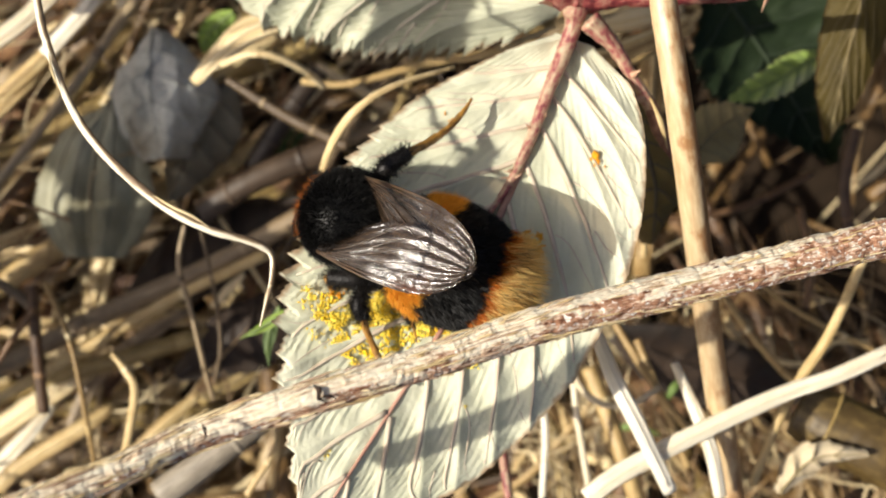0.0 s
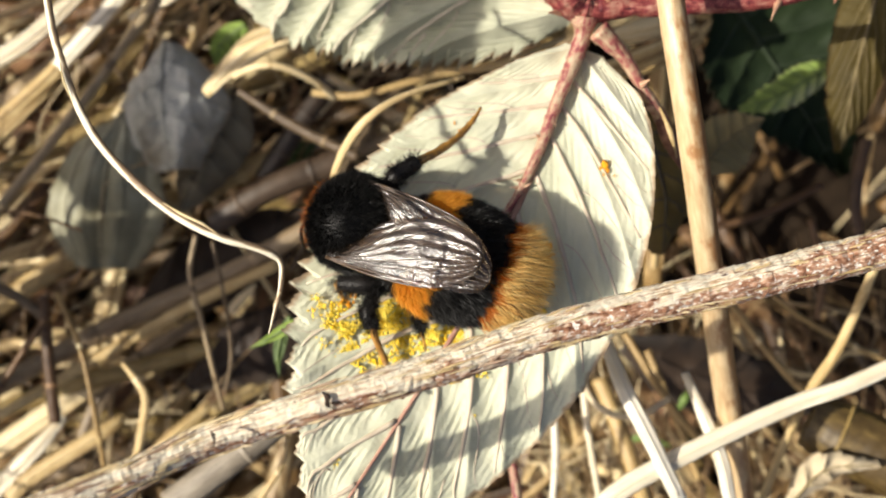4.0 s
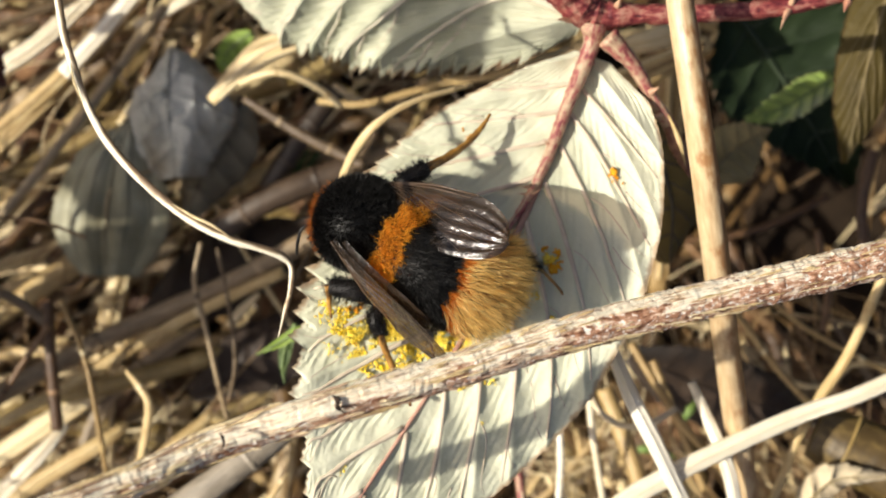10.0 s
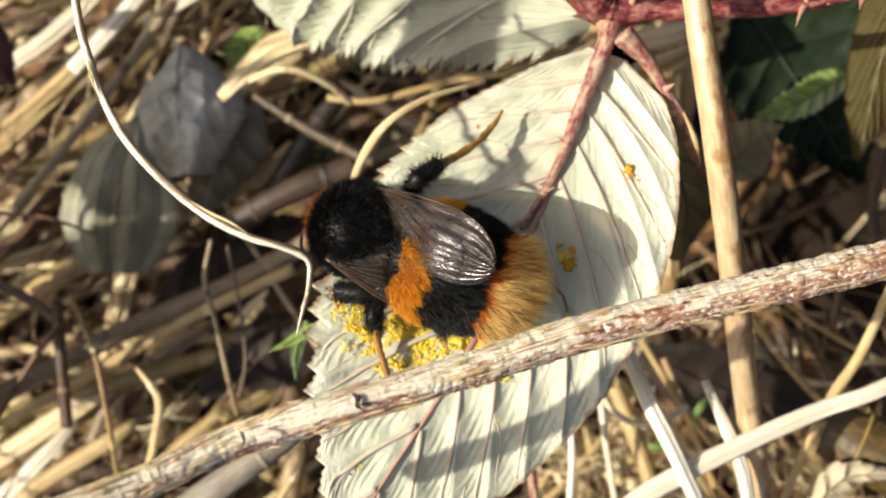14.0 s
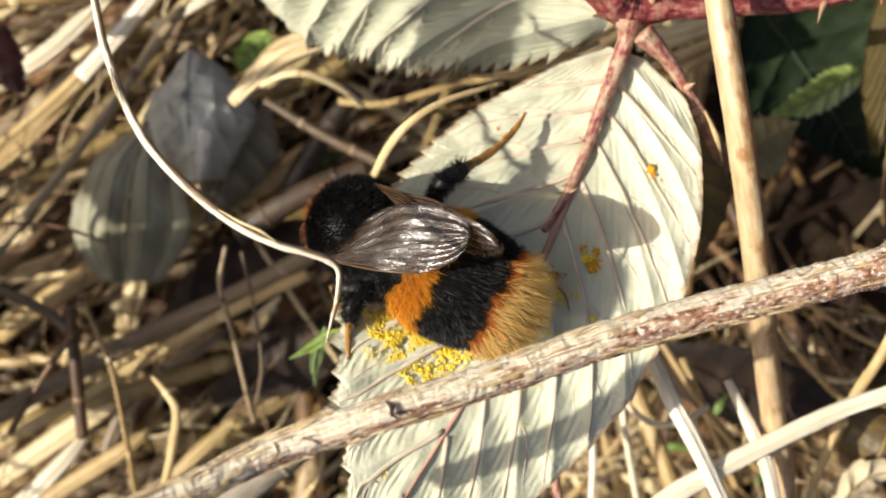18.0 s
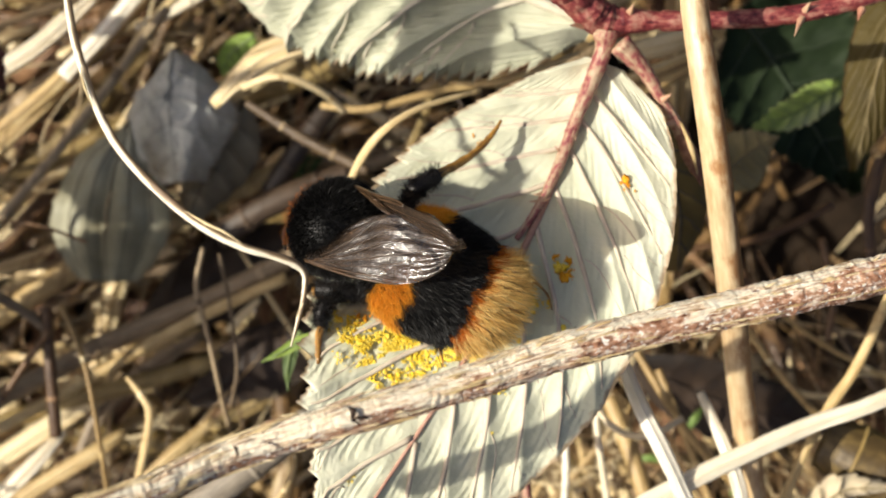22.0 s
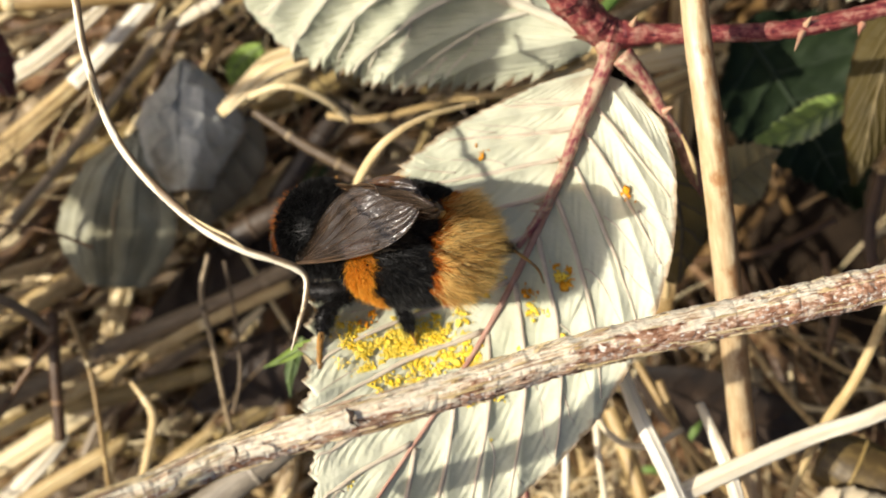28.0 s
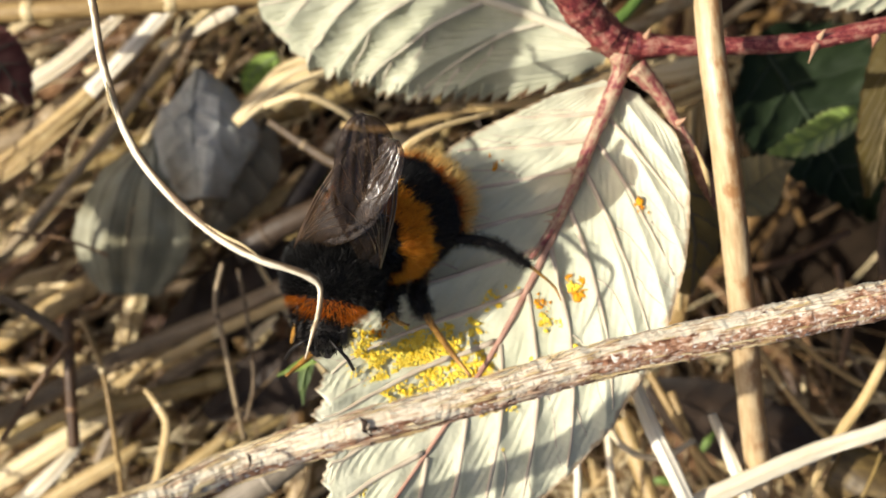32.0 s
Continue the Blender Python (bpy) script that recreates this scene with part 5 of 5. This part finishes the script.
def bee():
    root = empty("bumblebee", (0, 0, 0), "furry black bumblebee with orange bands and smoky wings on the leaf", "bumblebee")
    parts = {}

    thorax = put("thorax", ball((0, 0, 5.2), (3.5, 3.6, 3.3), 28, 18), SHELL, root)
    tc, tr = (0, 0, 5.2), np.array([3.5, 3.6, 3.3])
    def ahead(d):
        # how far a root lies towards the neck, which is bent down
        return 0.9 * d[:, 0] - 0.43 * d[:, 2]

    p, n = roots(tc, tr, 30000, 1, lambda d: ahead(d) < 0.6)
    put("thorax_fur", fur(p, n, 0.8, 0.04, (-0.3, 0, 0.05), 0.22, 2), BLACKHAIR, thorax)
    p, n = roots(tc, tr, 9000, 3, lambda d: (ahead(d) > 0.58) & (ahead(d) < 0.92))
    put("collar_fur", fur(p, n, 0.9, 0.045, (0.1, 0, 0.1), 0.22, 4), COLLARHAIR, thorax, "rusty orange furry collar")
    p, n = roots(tc, tr, 5000, 5, lambda d: ahead(d) >= 0.88)
    put("front_fur", fur(p, n, 1.0, 0.055, (0.2, 0, 0), 0.22, 6), BLACKHAIR, thorax)

    # head, bent down in front
    head = put("head", ball((3.3, 0, 2.6), (1.5, 1.9, 1.9), 22, 14), CHITIN, root)
    p, n = roots((3.3, 0, 2.6), np.array([1.5, 1.9, 1.9]), 2600, 7)
    put("head_fur", fur(p, n, 0.7, 0.05, (0, 0, 0.1), 0.3, 8), BLACKHAIR, head)
    for sgn in (1, -1):
        put("eye", ball((3.7, sgn * 1.65, 2.8), (0.7, 0.5, 1.2), 14, 10), CHITIN, head, "glossy black compound eye")
        put("antenna", tube([(4.5, sgn * 0.6, 3.2), (5.2, sgn * 1.4, 3.2), (5.4, sgn * 2.2, 2.2), (5.5, sgn * 2.7, 0.9)], [0.32, 0.26, 0.3, 0.28], 22, 8), CHITIN, head)
        put("mandible", tube([(4.2, sgn * 0.7, 1.4), (4.5, sgn * 0.5, 0.8), (4.4, sgn * 0.1, 0.3)], [0.7, 0.6, 0.2], 10, 8), CHITIN, head)

    # abdomen with its bands, in its own turning space
    ac, ar = np.array((-5.8, 0, -0.2)), np.array([6.2, 4.75, 4.1])
    shell, faces, _ = ball(ac, ar, 34, 22)
    abd = new("abdomen", mesh_of("abdomen", shell / 1000, faces, SHELL))
    ORIGIN[abd.name] = np.zeros(3)
    abd.parent = root
    abd.location = PETIOLE / 1000
    parts["abdomen"] = abd

    def band(lo, hi):
        # share of the way from waist to tail, wavering a little round the body
        def keep(d):
            s = (1 - d[:, 0]) / 2 + 0.018 * np.sin(7 * np.arctan2(d[:, 1], d[:, 2])) + 0.012 * np.sin(17 * np.arctan2(d[:, 1], d[:, 2]))
            return (s >= lo) & (s < hi)
        return keep

    for name, lo, hi, mat, ln, count, comb, spread, label in (
        ("waist_fur", 0.0, 0.22, BLACKHAIR, 0.8, 24000, (-0.3, 0, 0), 0.25, ""),
        ("orange_band", 0.21, 0.415, ORANGEHAIR, 0.95, 60000, (-0.6, 0, 0), 0.24, "bright orange furry band"),
        ("black_band", 0.4, 0.785, BLACKHAIR, 0.75, 40000, (-0.8, 0, 0), 0.2, "black furry band"),
        ("tail_band", 0.77, 0.84, COLLARHAIR, 1.2, 34000, (-0.7, 0, 0), 0.26, "rusty edge of the tail fur"),
        ("tail_fur", 0.8, 1.0, TAILHAIR, 1.9, 44000, (-0.75, 0, 0.02), 0.3, "long buff tail hairs"),
    ):
        p, n = roots(ac, ar, count, hash_of(name), band(lo, hi))
        put(name, fur(p, n, ln, 0.042, comb, spread, hash_of(name) + 1, 0.3 if ln > 1.5 else 0.16), mat, abd, label)
    p, n = roots(ac, ar, 3500, 99, band(0.8, 1.0))
    put("dark_bristles", fur(p, n, 1.9, 0.07, (-0.75, 0, 0), 0.3, 98), BROWNHAIR, abd, "sparse dark tail bristles")

    # wings
    for which in ("left", "right"):
        sg = 1 if which == "left" else -1
        wing = new("wing", mesh_of("wing", wing_skin(12.8, 5.3, sg) / 1000, wing_faces(), WING))
        wing.parent = root
        wing.location = WING_ROOT[which] / 1000
        ORIGIN[wing.name] = np.zeros(3)
        parts[which] = wing
        for way, w in wing_veins(12.8, 5.3, sg):
            put("wing_vein", tube(way, [w, w * 0.8, w * 0.4], 20, 6), WINGVEIN, wing)
        hind = new("hind_wing", mesh_of("hind_wing", (wing_skin(9.2, 3.8, sg) + (0.4, sg * 1.1, -0.4)) / 1000, wing_faces(), WING))
        hind.parent = wing
    return root, parts


BROWNHAIR = plain_mat("brown bee hair", (0.04, 0.02, 0.008), (0.12, 0.06, 0.02), 500, 0.55, 0.3, 0.02, True)
WN, WM = 52, 28


def hash_of(text):
    return sum(ord(c) * (k + 3) for k, c in enumerate(text)) % 1000


def wing_skin(length, width, sg):
    """A wing from its narrow root along x: straight leading edge, trailing edge swelling to a round tip, pleated lengthwise."""
    s = np.linspace(0, 1, WN)
    chord = width * (0.15 + 0.85 * np.sin(np.clip(s / 0.66, 0, 1) * np.pi / 2) ** 1.4)
    lead = 0.1 * width * np.sin(np.pi * s)
    mid = lead - chord / 2
    chord = chord * np.sqrt(np.clip(1 - (np.clip(s - 0.66, 0, 1) / 0.34) ** 2, 0, 1))
    v = np.linspace(0, 1, WM)
    y = -sg * (mid[:, None] + chord[:, None] * (0.5 - v))
    x = np.broadcast_to((s * length)[:, None], y.shape)
    fan = np.clip(s - 0.3, 0, 1)[:, None]
    pleat = np.sin(v[None] * 11 * np.pi + 1.2 * s[:, None] + 0.8 * np.sin(9 * s)[:, None])
    z = -1.6 * s[:, None] ** 2 + pleat * (0.012 + 0.15 * fan) - 0.8 * (v[None] - 0.4) ** 2 + 0.07 * np.sin(s * 19)[:, None] * np.cos(5 * v)[None]
    return np.stack([x, y, z], -1).reshape(-1, 3)


def wing_faces():
    return [[i * WM + j, (i + 1) * WM + j, (i + 1) * WM + j + 1, i * WM + j + 1] for i in range(WN - 1) for j in range(WM - 1)]


def wing_veins(length, width, sg):
    g = wing_skin(length, width, sg).reshape(WN, WM, 3) + (0, 0, 0.02)
    yield [g[i, 0] for i in (0, 10, 20, 30, 36)], 0.26
    yield [g[i, 2] for i in (0, 10, 20, 28, 34)], 0.2
    for j0, j1, i0, i1 in ((4, 8, 2, 46), (6, 14, 4, 46), (8, 20, 4, 44), (11, 25, 8, 38), (14, 27, 6, 26)):
        yield [g[int(i0 + (i1 - i0) * f), int(j0 + (j1 - j0) * f)] for f in (0, 0.3, 0.6, 1)], 0.09
    for i, j0, j1 in ((18, 2, 8), (24, 5, 12), (31, 3, 11), (14, 5, 11)):
        yield [g[i, j0], g[i + 1, (j0 + j1) // 2], g[i, j1]], 0.05


# time, place of the thorax, heading, way of the abdomen, pitch, roll, droop of the abdomen and how far it is stretched out
BEE = [
    (0, -5.71, 1.06, 154, 156, 18, 0, 5, 1.6),
    (0.5, -6.04, 0.88, 154, 158, 18, 0, 2, 1.2),
    (1, -6.11, 1.31, 155, 160, 18, 0, -1, 0.9),
    (1.5, -5.50, 1.07, 157, 160, 18, 0, 5, 1.5),
    (2, -4.44, 0.18, 158, 161, 18, 0, 11, 2.2),
    (3, -4.98, 1.29, 158, 161, 18, 0, 6, 1.7),
    (3.5, -5.45, 1.38, 157, 160, 18, 0, 4, 1.5),
    (5.5, -6.48, 1.11, 156, 163, 18, 0, -2, 0.7),
    (6, -6.39, 1.09, 155, 163, 18, 0, -4, 0.6),
    (6.5, -5.87, 1.17, 155, 160, 18, 0, 2, 1.3),
    (7, -5.04, 1.00, 156, 158, 18, 0, 9, 2.0),
    (7.5, -5.49, 0.85, 156, 160, 18, 0, 5, 1.6),
    (8, -5.60, 1.04, 155, 160, 18, 0, 2, 1.2),
    (8.5, -5.95, 1.19, 154, 160, 18, 4, -2, 0.8),
    (9, -6.28, 1.73, 153, 160, 18, 8, -5, 0.5),
    (9.5, -5.89, 1.72, 150, 152, 18, 13, -11, -0.1),
    (10, -6.02, 1.74, 148, 147, 18, 18, -16, -0.6),
    (11, -7.03, 2.24, 147, 146, 18, 20, -17, -0.7),
    (11.5, -7.08, 1.82, 148, 148, 18, 21, -12, -0.2),
    (12, -7.13, 1.60, 149, 150, 18, 22, -6, 0.3),
    (12.5, -7.45, 1.33, 151, 154, 18, 23, -1, 0.9),
    (13, -7.25, 1.68, 152, 157, 18, 24, 4, 1.5),
    (13.5, -7.16, 1.06, 153, 159, 18, 10, 1, 1.1),
    (15.5, -8.65, 1.70, 151, 157, 18, 0, -11, -0.2),
    (16, -8.55, 1.59, 151, 158, 18, 0, -15, -0.5),
    (16.5, -8.76, 1.80, 150, 153, 18, 0, -11, -0.2),
    (17, -9.06, 1.89, 149, 147, 18, 0, -7, 0.2),
    (17.5, -8.36, 1.47, 149, 149, 18, 0, -2, 0.8),
    (18, -9.45, 1.72, 150, 151, 18, 0, 3, 1.4),
    (18.5, -8.57, 1.81, 152, 154, 18, 0, 9, 2.1),
    (19, -8.48, 2.11, 153, 162, 18, 0, 14, 2.8),
    (20, -8.54, 2.03, 154, 164, 18, 0, 14, 2.3),
    (21, -7.40, 1.94, 153, 157, 18, 0, 12, 2.5),
    (21.5, -7.95, 1.84, 153, 153, 18, 0, 7, 1.8),
    (22, -8.67, 1.89, 152, 154, 18, 0, 2, 1.2),
    (23, -9.75, 2.52, 152, 155, 18, 0, -8, 0.1),
    (24, -9.30, 1.95, 153, 158, 18, 0, 1, 1.1),
    (25, -8.35, 2.24, 154, 160, 18, 0, 4, 1.5),
    (25.5, -8.38, 2.14, 155, 161, 18, 0, 1, 1.1),
    (27.5, -9.86, 2.15, 159, 168, 18, 0, -14, -0.4),
    (28, -9.97, 2.36, 160, 171, 18, 0, -17, -0.7),
    (28.5, -10.05, 2.48, 160, 170, 18, 0, -16, -0.6),
    (29, -9.96, 2.45, 160, 170, 18, 0, -15, -0.5),
    (30, -9.91, 2.73, 157, 163, 18, 0, -12, -0.2),
    (30.5, -10.18, 2.43, 157, 166, 18, 0, -4, 0.6),
    (31, -10.26, 1.94, 178, 170, 15, 0, 4, 1.5),
    (31.3, -10.17, 2.07, 205, 175, 1, 0, 14, 1.2),
    (31.5, -10.20, 1.44, 226, 182, -8, 0, 20, 1.2),
    (31.8, -9.9, 0.4, 246, 212, -18, 0, 30, 0.8),
    (32, -9.9, -0.7, 262, 230, -24, 0, 40, 1.0),
]

# time; left wing: way, lift, twist; right wing: way, lift, twist
WINGS = [
    (0, -20, 34, 0, -27, 42, 12),
    (1, -14, 34, 0, -25, 42, 15),
    (1.5, -14, 33, 0, -26, 41, 12),
    (2, -16, 27, 0, -29, 24, 0),
    (3, -13, 27, 0, -28, 24, 0),
    (3.5, -13, 28, 0, -28, 25, 0),
    (5.5, -17, 34, 0, -25, 42, 15),
    (6, -19, 36, 0, -25, 44, 15),
    (6.5, -16, 30, 0, -24, 26, 0),
    (7, -14, 27, 0, -28, 24, 0),
    (7.6, -16, 27, 0, -28, 24, 0),
    (8, -25, 14, 10, -34, 32, 0),
    (8.5, -46, 2, 40, -18, 32, -15),
    (9, -54, -6, 66, -12, 36, -20),
    (10, -58, -8, 70, -10, 38, -26),
    (11, -60, -24, 66, -11, 39, -26),
    (12, -56, -30, 55, -12, 44, -22),
    (13, -52, -38, 55, -55, 50, -10),
    (13.5, -44, -20, 30, -38, 40, -8),
    (15.5, -11, 41, 0, -38, 61, 80),
    (16, -11, 41, 0, -38, 61, 80),
    (17, -2, 41, 0, -35, 61, 80),
    (18, -6, 38, 0, -28, 50, 60),
    (19, -13, 32, 0, -26, 42, 10),
    (20, -11, 31, 0, -27, 30, 0),
    (21, -9, 29, 0, -26, 27, 0),
    (22, -10, 38, 0, -34, 60, 75),
    (23, -8, 41, 0, -35, 63, 80),
    (24, -4, 35, 0, -25, 50, 50),
    (25, -3, 32, 0, -24, 38, 0),
    (25.5, -3, 33, 0, -24, 40, 10),
    (27.5, 10, 41, 0, -24, 63, 80),
    (28, 13, 42, 0, -22, 65, 80),
    (29, 10, 42, 0, -24, 64, 80),
    (30, 0, 41, 0, -29, 62, 80),
    (30.5, -4, 37, 0, -18, 48, 40),
    (31, 2, 31, 0, -8, 29, 0),
    (31.3, 18, 30, 14, 14, 28, -10),
    (31.5, 40, 34, 34, 30, 34, -26),
    (32, 78, 34, 40, 60, 34, -30),
]


def bee_pose(x, y, heading, pitch, roll, rise=0.0):
    """The bee with the middle of its thorax over x, y, on the slope of the leaf; pitch lowers the head, roll lifts its left side."""
    turn = pose(0, 0, 0, -11.3) @ pose(0, 0, 0, 0, 0, heading) @ pose(0, 0, 0, roll, 0, 0) @ pose(0, 0, 0, 0, pitch, 0)
    up = turn @ Vector((0, 0, 5.2))
    return Matrix.Translation(((x - up.x) / 1000, (y - up.y) / 1000, (10.0 + rise - up.z + SOIL) / 1000)) @ turn


def leg(root, ref, pts, widths, foot_from):
    """A leg as parts: femur and tibia dark and bristly, foot amber. pts in plan mm, for the bee's pose ref."""
    back_to = ref.inverted()
    loc = [tuple((back_to @ Vector((x / 1000, y / 1000, (z + SOIL) / 1000))) * 1000) for x, y, z in pts]
    upper, lower = loc[: foot_from + 1], loc[foot_from:]
    ob = put("leg", tube(upper, widths[: foot_from + 1], 26, 10), CHITIN, root)
    rng = np.random.default_rng(len(root.children))
    c = spline(upper, 60)
    k = rng.integers(0, 60, 2400)
    a = rng.normal(size=(2400, 3))
    a /= np.linalg.norm(a, axis=1)[:, None]
    w = np.interp(k / 59, np.linspace(0, 1, foot_from + 1), widths[: foot_from + 1])
    put("leg_bristles", fur(c[k] + a * w[:, None] * 0.45, a, 0.75, 0.035, (0, 0, 0), 0.25, 5), BLACKHAIR, ob)
    put("foot", tube(lower, [w * 0.62 for w in widths[foot_from:]], 30, 8, rough=0.1), AMBERLEG, ob, "amber jointed bee foot")
    return ob


def motions():
    root, parts = bee()
    ref = bee_pose(*[v for t, x, y, h, _, p, r, _, _ in BEE if t == 9 for v in (x, y, h, p, r)])
    legs = [
        (leg(root, ref, [(-3.4, 3.4, 9.0), (-2.4, 5.0, 10.2), (-0.7, 6.2, 9.4), (1.2, 7.3, 7.4), (2.9, 8.7, 5.6), (4.0, 10.0, 4.8), (4.7, 11.1, 4.4)], [0.8, 1.5, 1.25, 1.2, 0.95, 0.7, 0.4], 2), 26.5),
        (leg(root, ref, [(-4.0, -3.9, 8.2), (-4.6, -5.2, 8.9), (-4.8, -6.2, 9.0), (-4.5, -7.2, 8.7), (-4.1, -8.6, 8.2), (-3.1, -11.0, 7.8), (-2.0, -13.2, 8.4)], [0.8, 0.9, 1.3, 1.2, 0.95, 0.8, 0.5], 3), 14),
        (leg(root, ref, [(-3.2, -4.0, 8.2), (-6.0, -3.6, 8.6), (-8.2, -3.4, 8.4), (-8.1, -4.7, 7.6), (-7.8, -5.9, 7.2)], [1.0, 1.8, 1.3, 0.6, 0.3], 2), -2),
        (leg(root, ref, [(-6.7, 3.6, 8.0), (-7.6, 4.1, 8.0), (-8.2, 4.0, 6.5), (-8.1, 3.6, 4.6), (-7.6, 3.3, 4.3)], [0.9, 0.9, 0.8, 0.6, 0.3], 2), 26),
        (leg(root, ref, [(-1.5, -3.4, 8.0), (-0.8, -5.9, 8.4), (-0.5, -7.6, 7.8), (-0.3, -8.5, 7.3), (-0.1, -9.4, 7.1)], [0.7, 0.8, 0.6, 0.4, 0.2], 2), 26),
        (leg(root, ref, [(0.8, 1.3, 8.0), (5.4, 0.4, 8.6), (8.7, -2.0, 7.4), (10.5, -3.9, 6.0), (11.0, -5.3, 6.2)], [0.8, 0.75, 0.55, 0.38, 0.22], 2), 12),
    ]
    # where a leg's knee is set down: time, place, turn
    stops = {
        1: [(13.5, (-4.8, -6.0, 9.2), 0), (15.5, (-9.8, -4.6, 9.2), -25), (31, (-9.8, -4.6, 9.2), -25), (31.5, (-5.2, -3.0, 9.2), 4), (32, (-3.4, -2.4, 9.2), 14)],
        5: [(31, (0.8, 1.3, 8.0), 0), (31.5, (-1.2, 2.2, 8.0), 11), (32, (-2.6, 2.5, 8.0), 9)],
    }
    body, belly, wings, steps = [], [], {"left": [], "right": []}, [[] for _ in legs]
    bees, flaps = np.array(BEE, float), np.array(WINGS, float)
    for t in sorted({r[0] for r in BEE} | {r[0] for r in WINGS}):
        x, y, head, tail, pitch, roll, drop, reach = (float(np.interp(t, bees[:, 0], bees[:, k])) for k in range(1, 9))
        flap = [float(np.interp(t, flaps[:, 0], flaps[:, k])) for k in range(1, 7)]
        m = bee_pose(x, y, head, pitch, roll, 7.0 * max(t - 31.5, 0))
        body.append((t, m))
        belly.append((t, Matrix.Translation((PETIOLE + (0, 0, 0.03 * drop)) / 1000) @ pose(0, 0, 0, 0, 0, tail - head) @ pose(0, 0, 0, 0, -pitch - drop, 0) @ Matrix.Translation((-reach / 1000, 0, 0))))
        upright_again = m.to_quaternion().inverted().to_matrix().to_4x4()
        for which, (way, lift, twist) in (("left", flap[:3]), ("right", flap[3:])):
            wings[which].append((t, Matrix.Translation(WING_ROOT[which] / 1000) @ upright_again @ pose(0, 0, 0, 0, 0, way) @ pose(0, 0, 0, 0, -lift, 0) @ pose(0, 0, 0, twist)))
        for (ob, until), rows in zip(legs, steps):
            step, k = Matrix.Identity(4), min(max((t - until) / 1.5, 0), 1)
            stations = stops.get(legs.index((ob, until)))
            if stations:
                at = [b for b, _, _ in stations]
                a = min(max(sum(b <= t for b in at) - 1, 0), len(at) - 2)
                f = min(max((t - at[a]) / (at[a + 1] - at[a]), 0), 1)
                from_, to = (Vector(stations[q][1]) / 1000 + Vector((0, 0, SOIL / 1000)) for q in (a, a + 1))
                first = Vector(stations[0][1]) / 1000 + Vector((0, 0, SOIL / 1000))
                step = Matrix.Translation(from_.lerp(to, f)) @ pose(0, 0, 0, 0, 0, stations[a][2] * (1 - f) + stations[a + 1][2] * f) @ Matrix.Translation(-first)
                k = 0.0 if until == 14 else k * min(max((31.5 - t) * 2, 0), 1)
            hold = m.inverted() @ step @ ref
            swing = 0.0
            hip = Matrix.Translation((0.001, 0.0035, 0.004))
            if until == 26.5:
                swing, hip = 60.0 * min(max((t - 25.5) / 2, 0), 1), Matrix.Translation((-0.001, -0.003, 0.004))
            tuck = Matrix.Translation(Vector((-0.003, 0.0055 if t < 31.2 else 0.0085, -0.0035 if t < 31.2 else -0.006)) * abs(swing) / 60)
            rows.append((t, tuck @ hip @ pose(0, 0, 0, 0, 0, swing) @ hip.inverted() @ hold.lerp(Matrix.Identity(4), k)))
    walk(root, body)
    walk(parts["abdomen"], belly)
    for which in wings:
        walk(parts[which], wings[which])
    for (ob, _), rows in zip(legs, steps):
        walk(ob, rows)


motions()
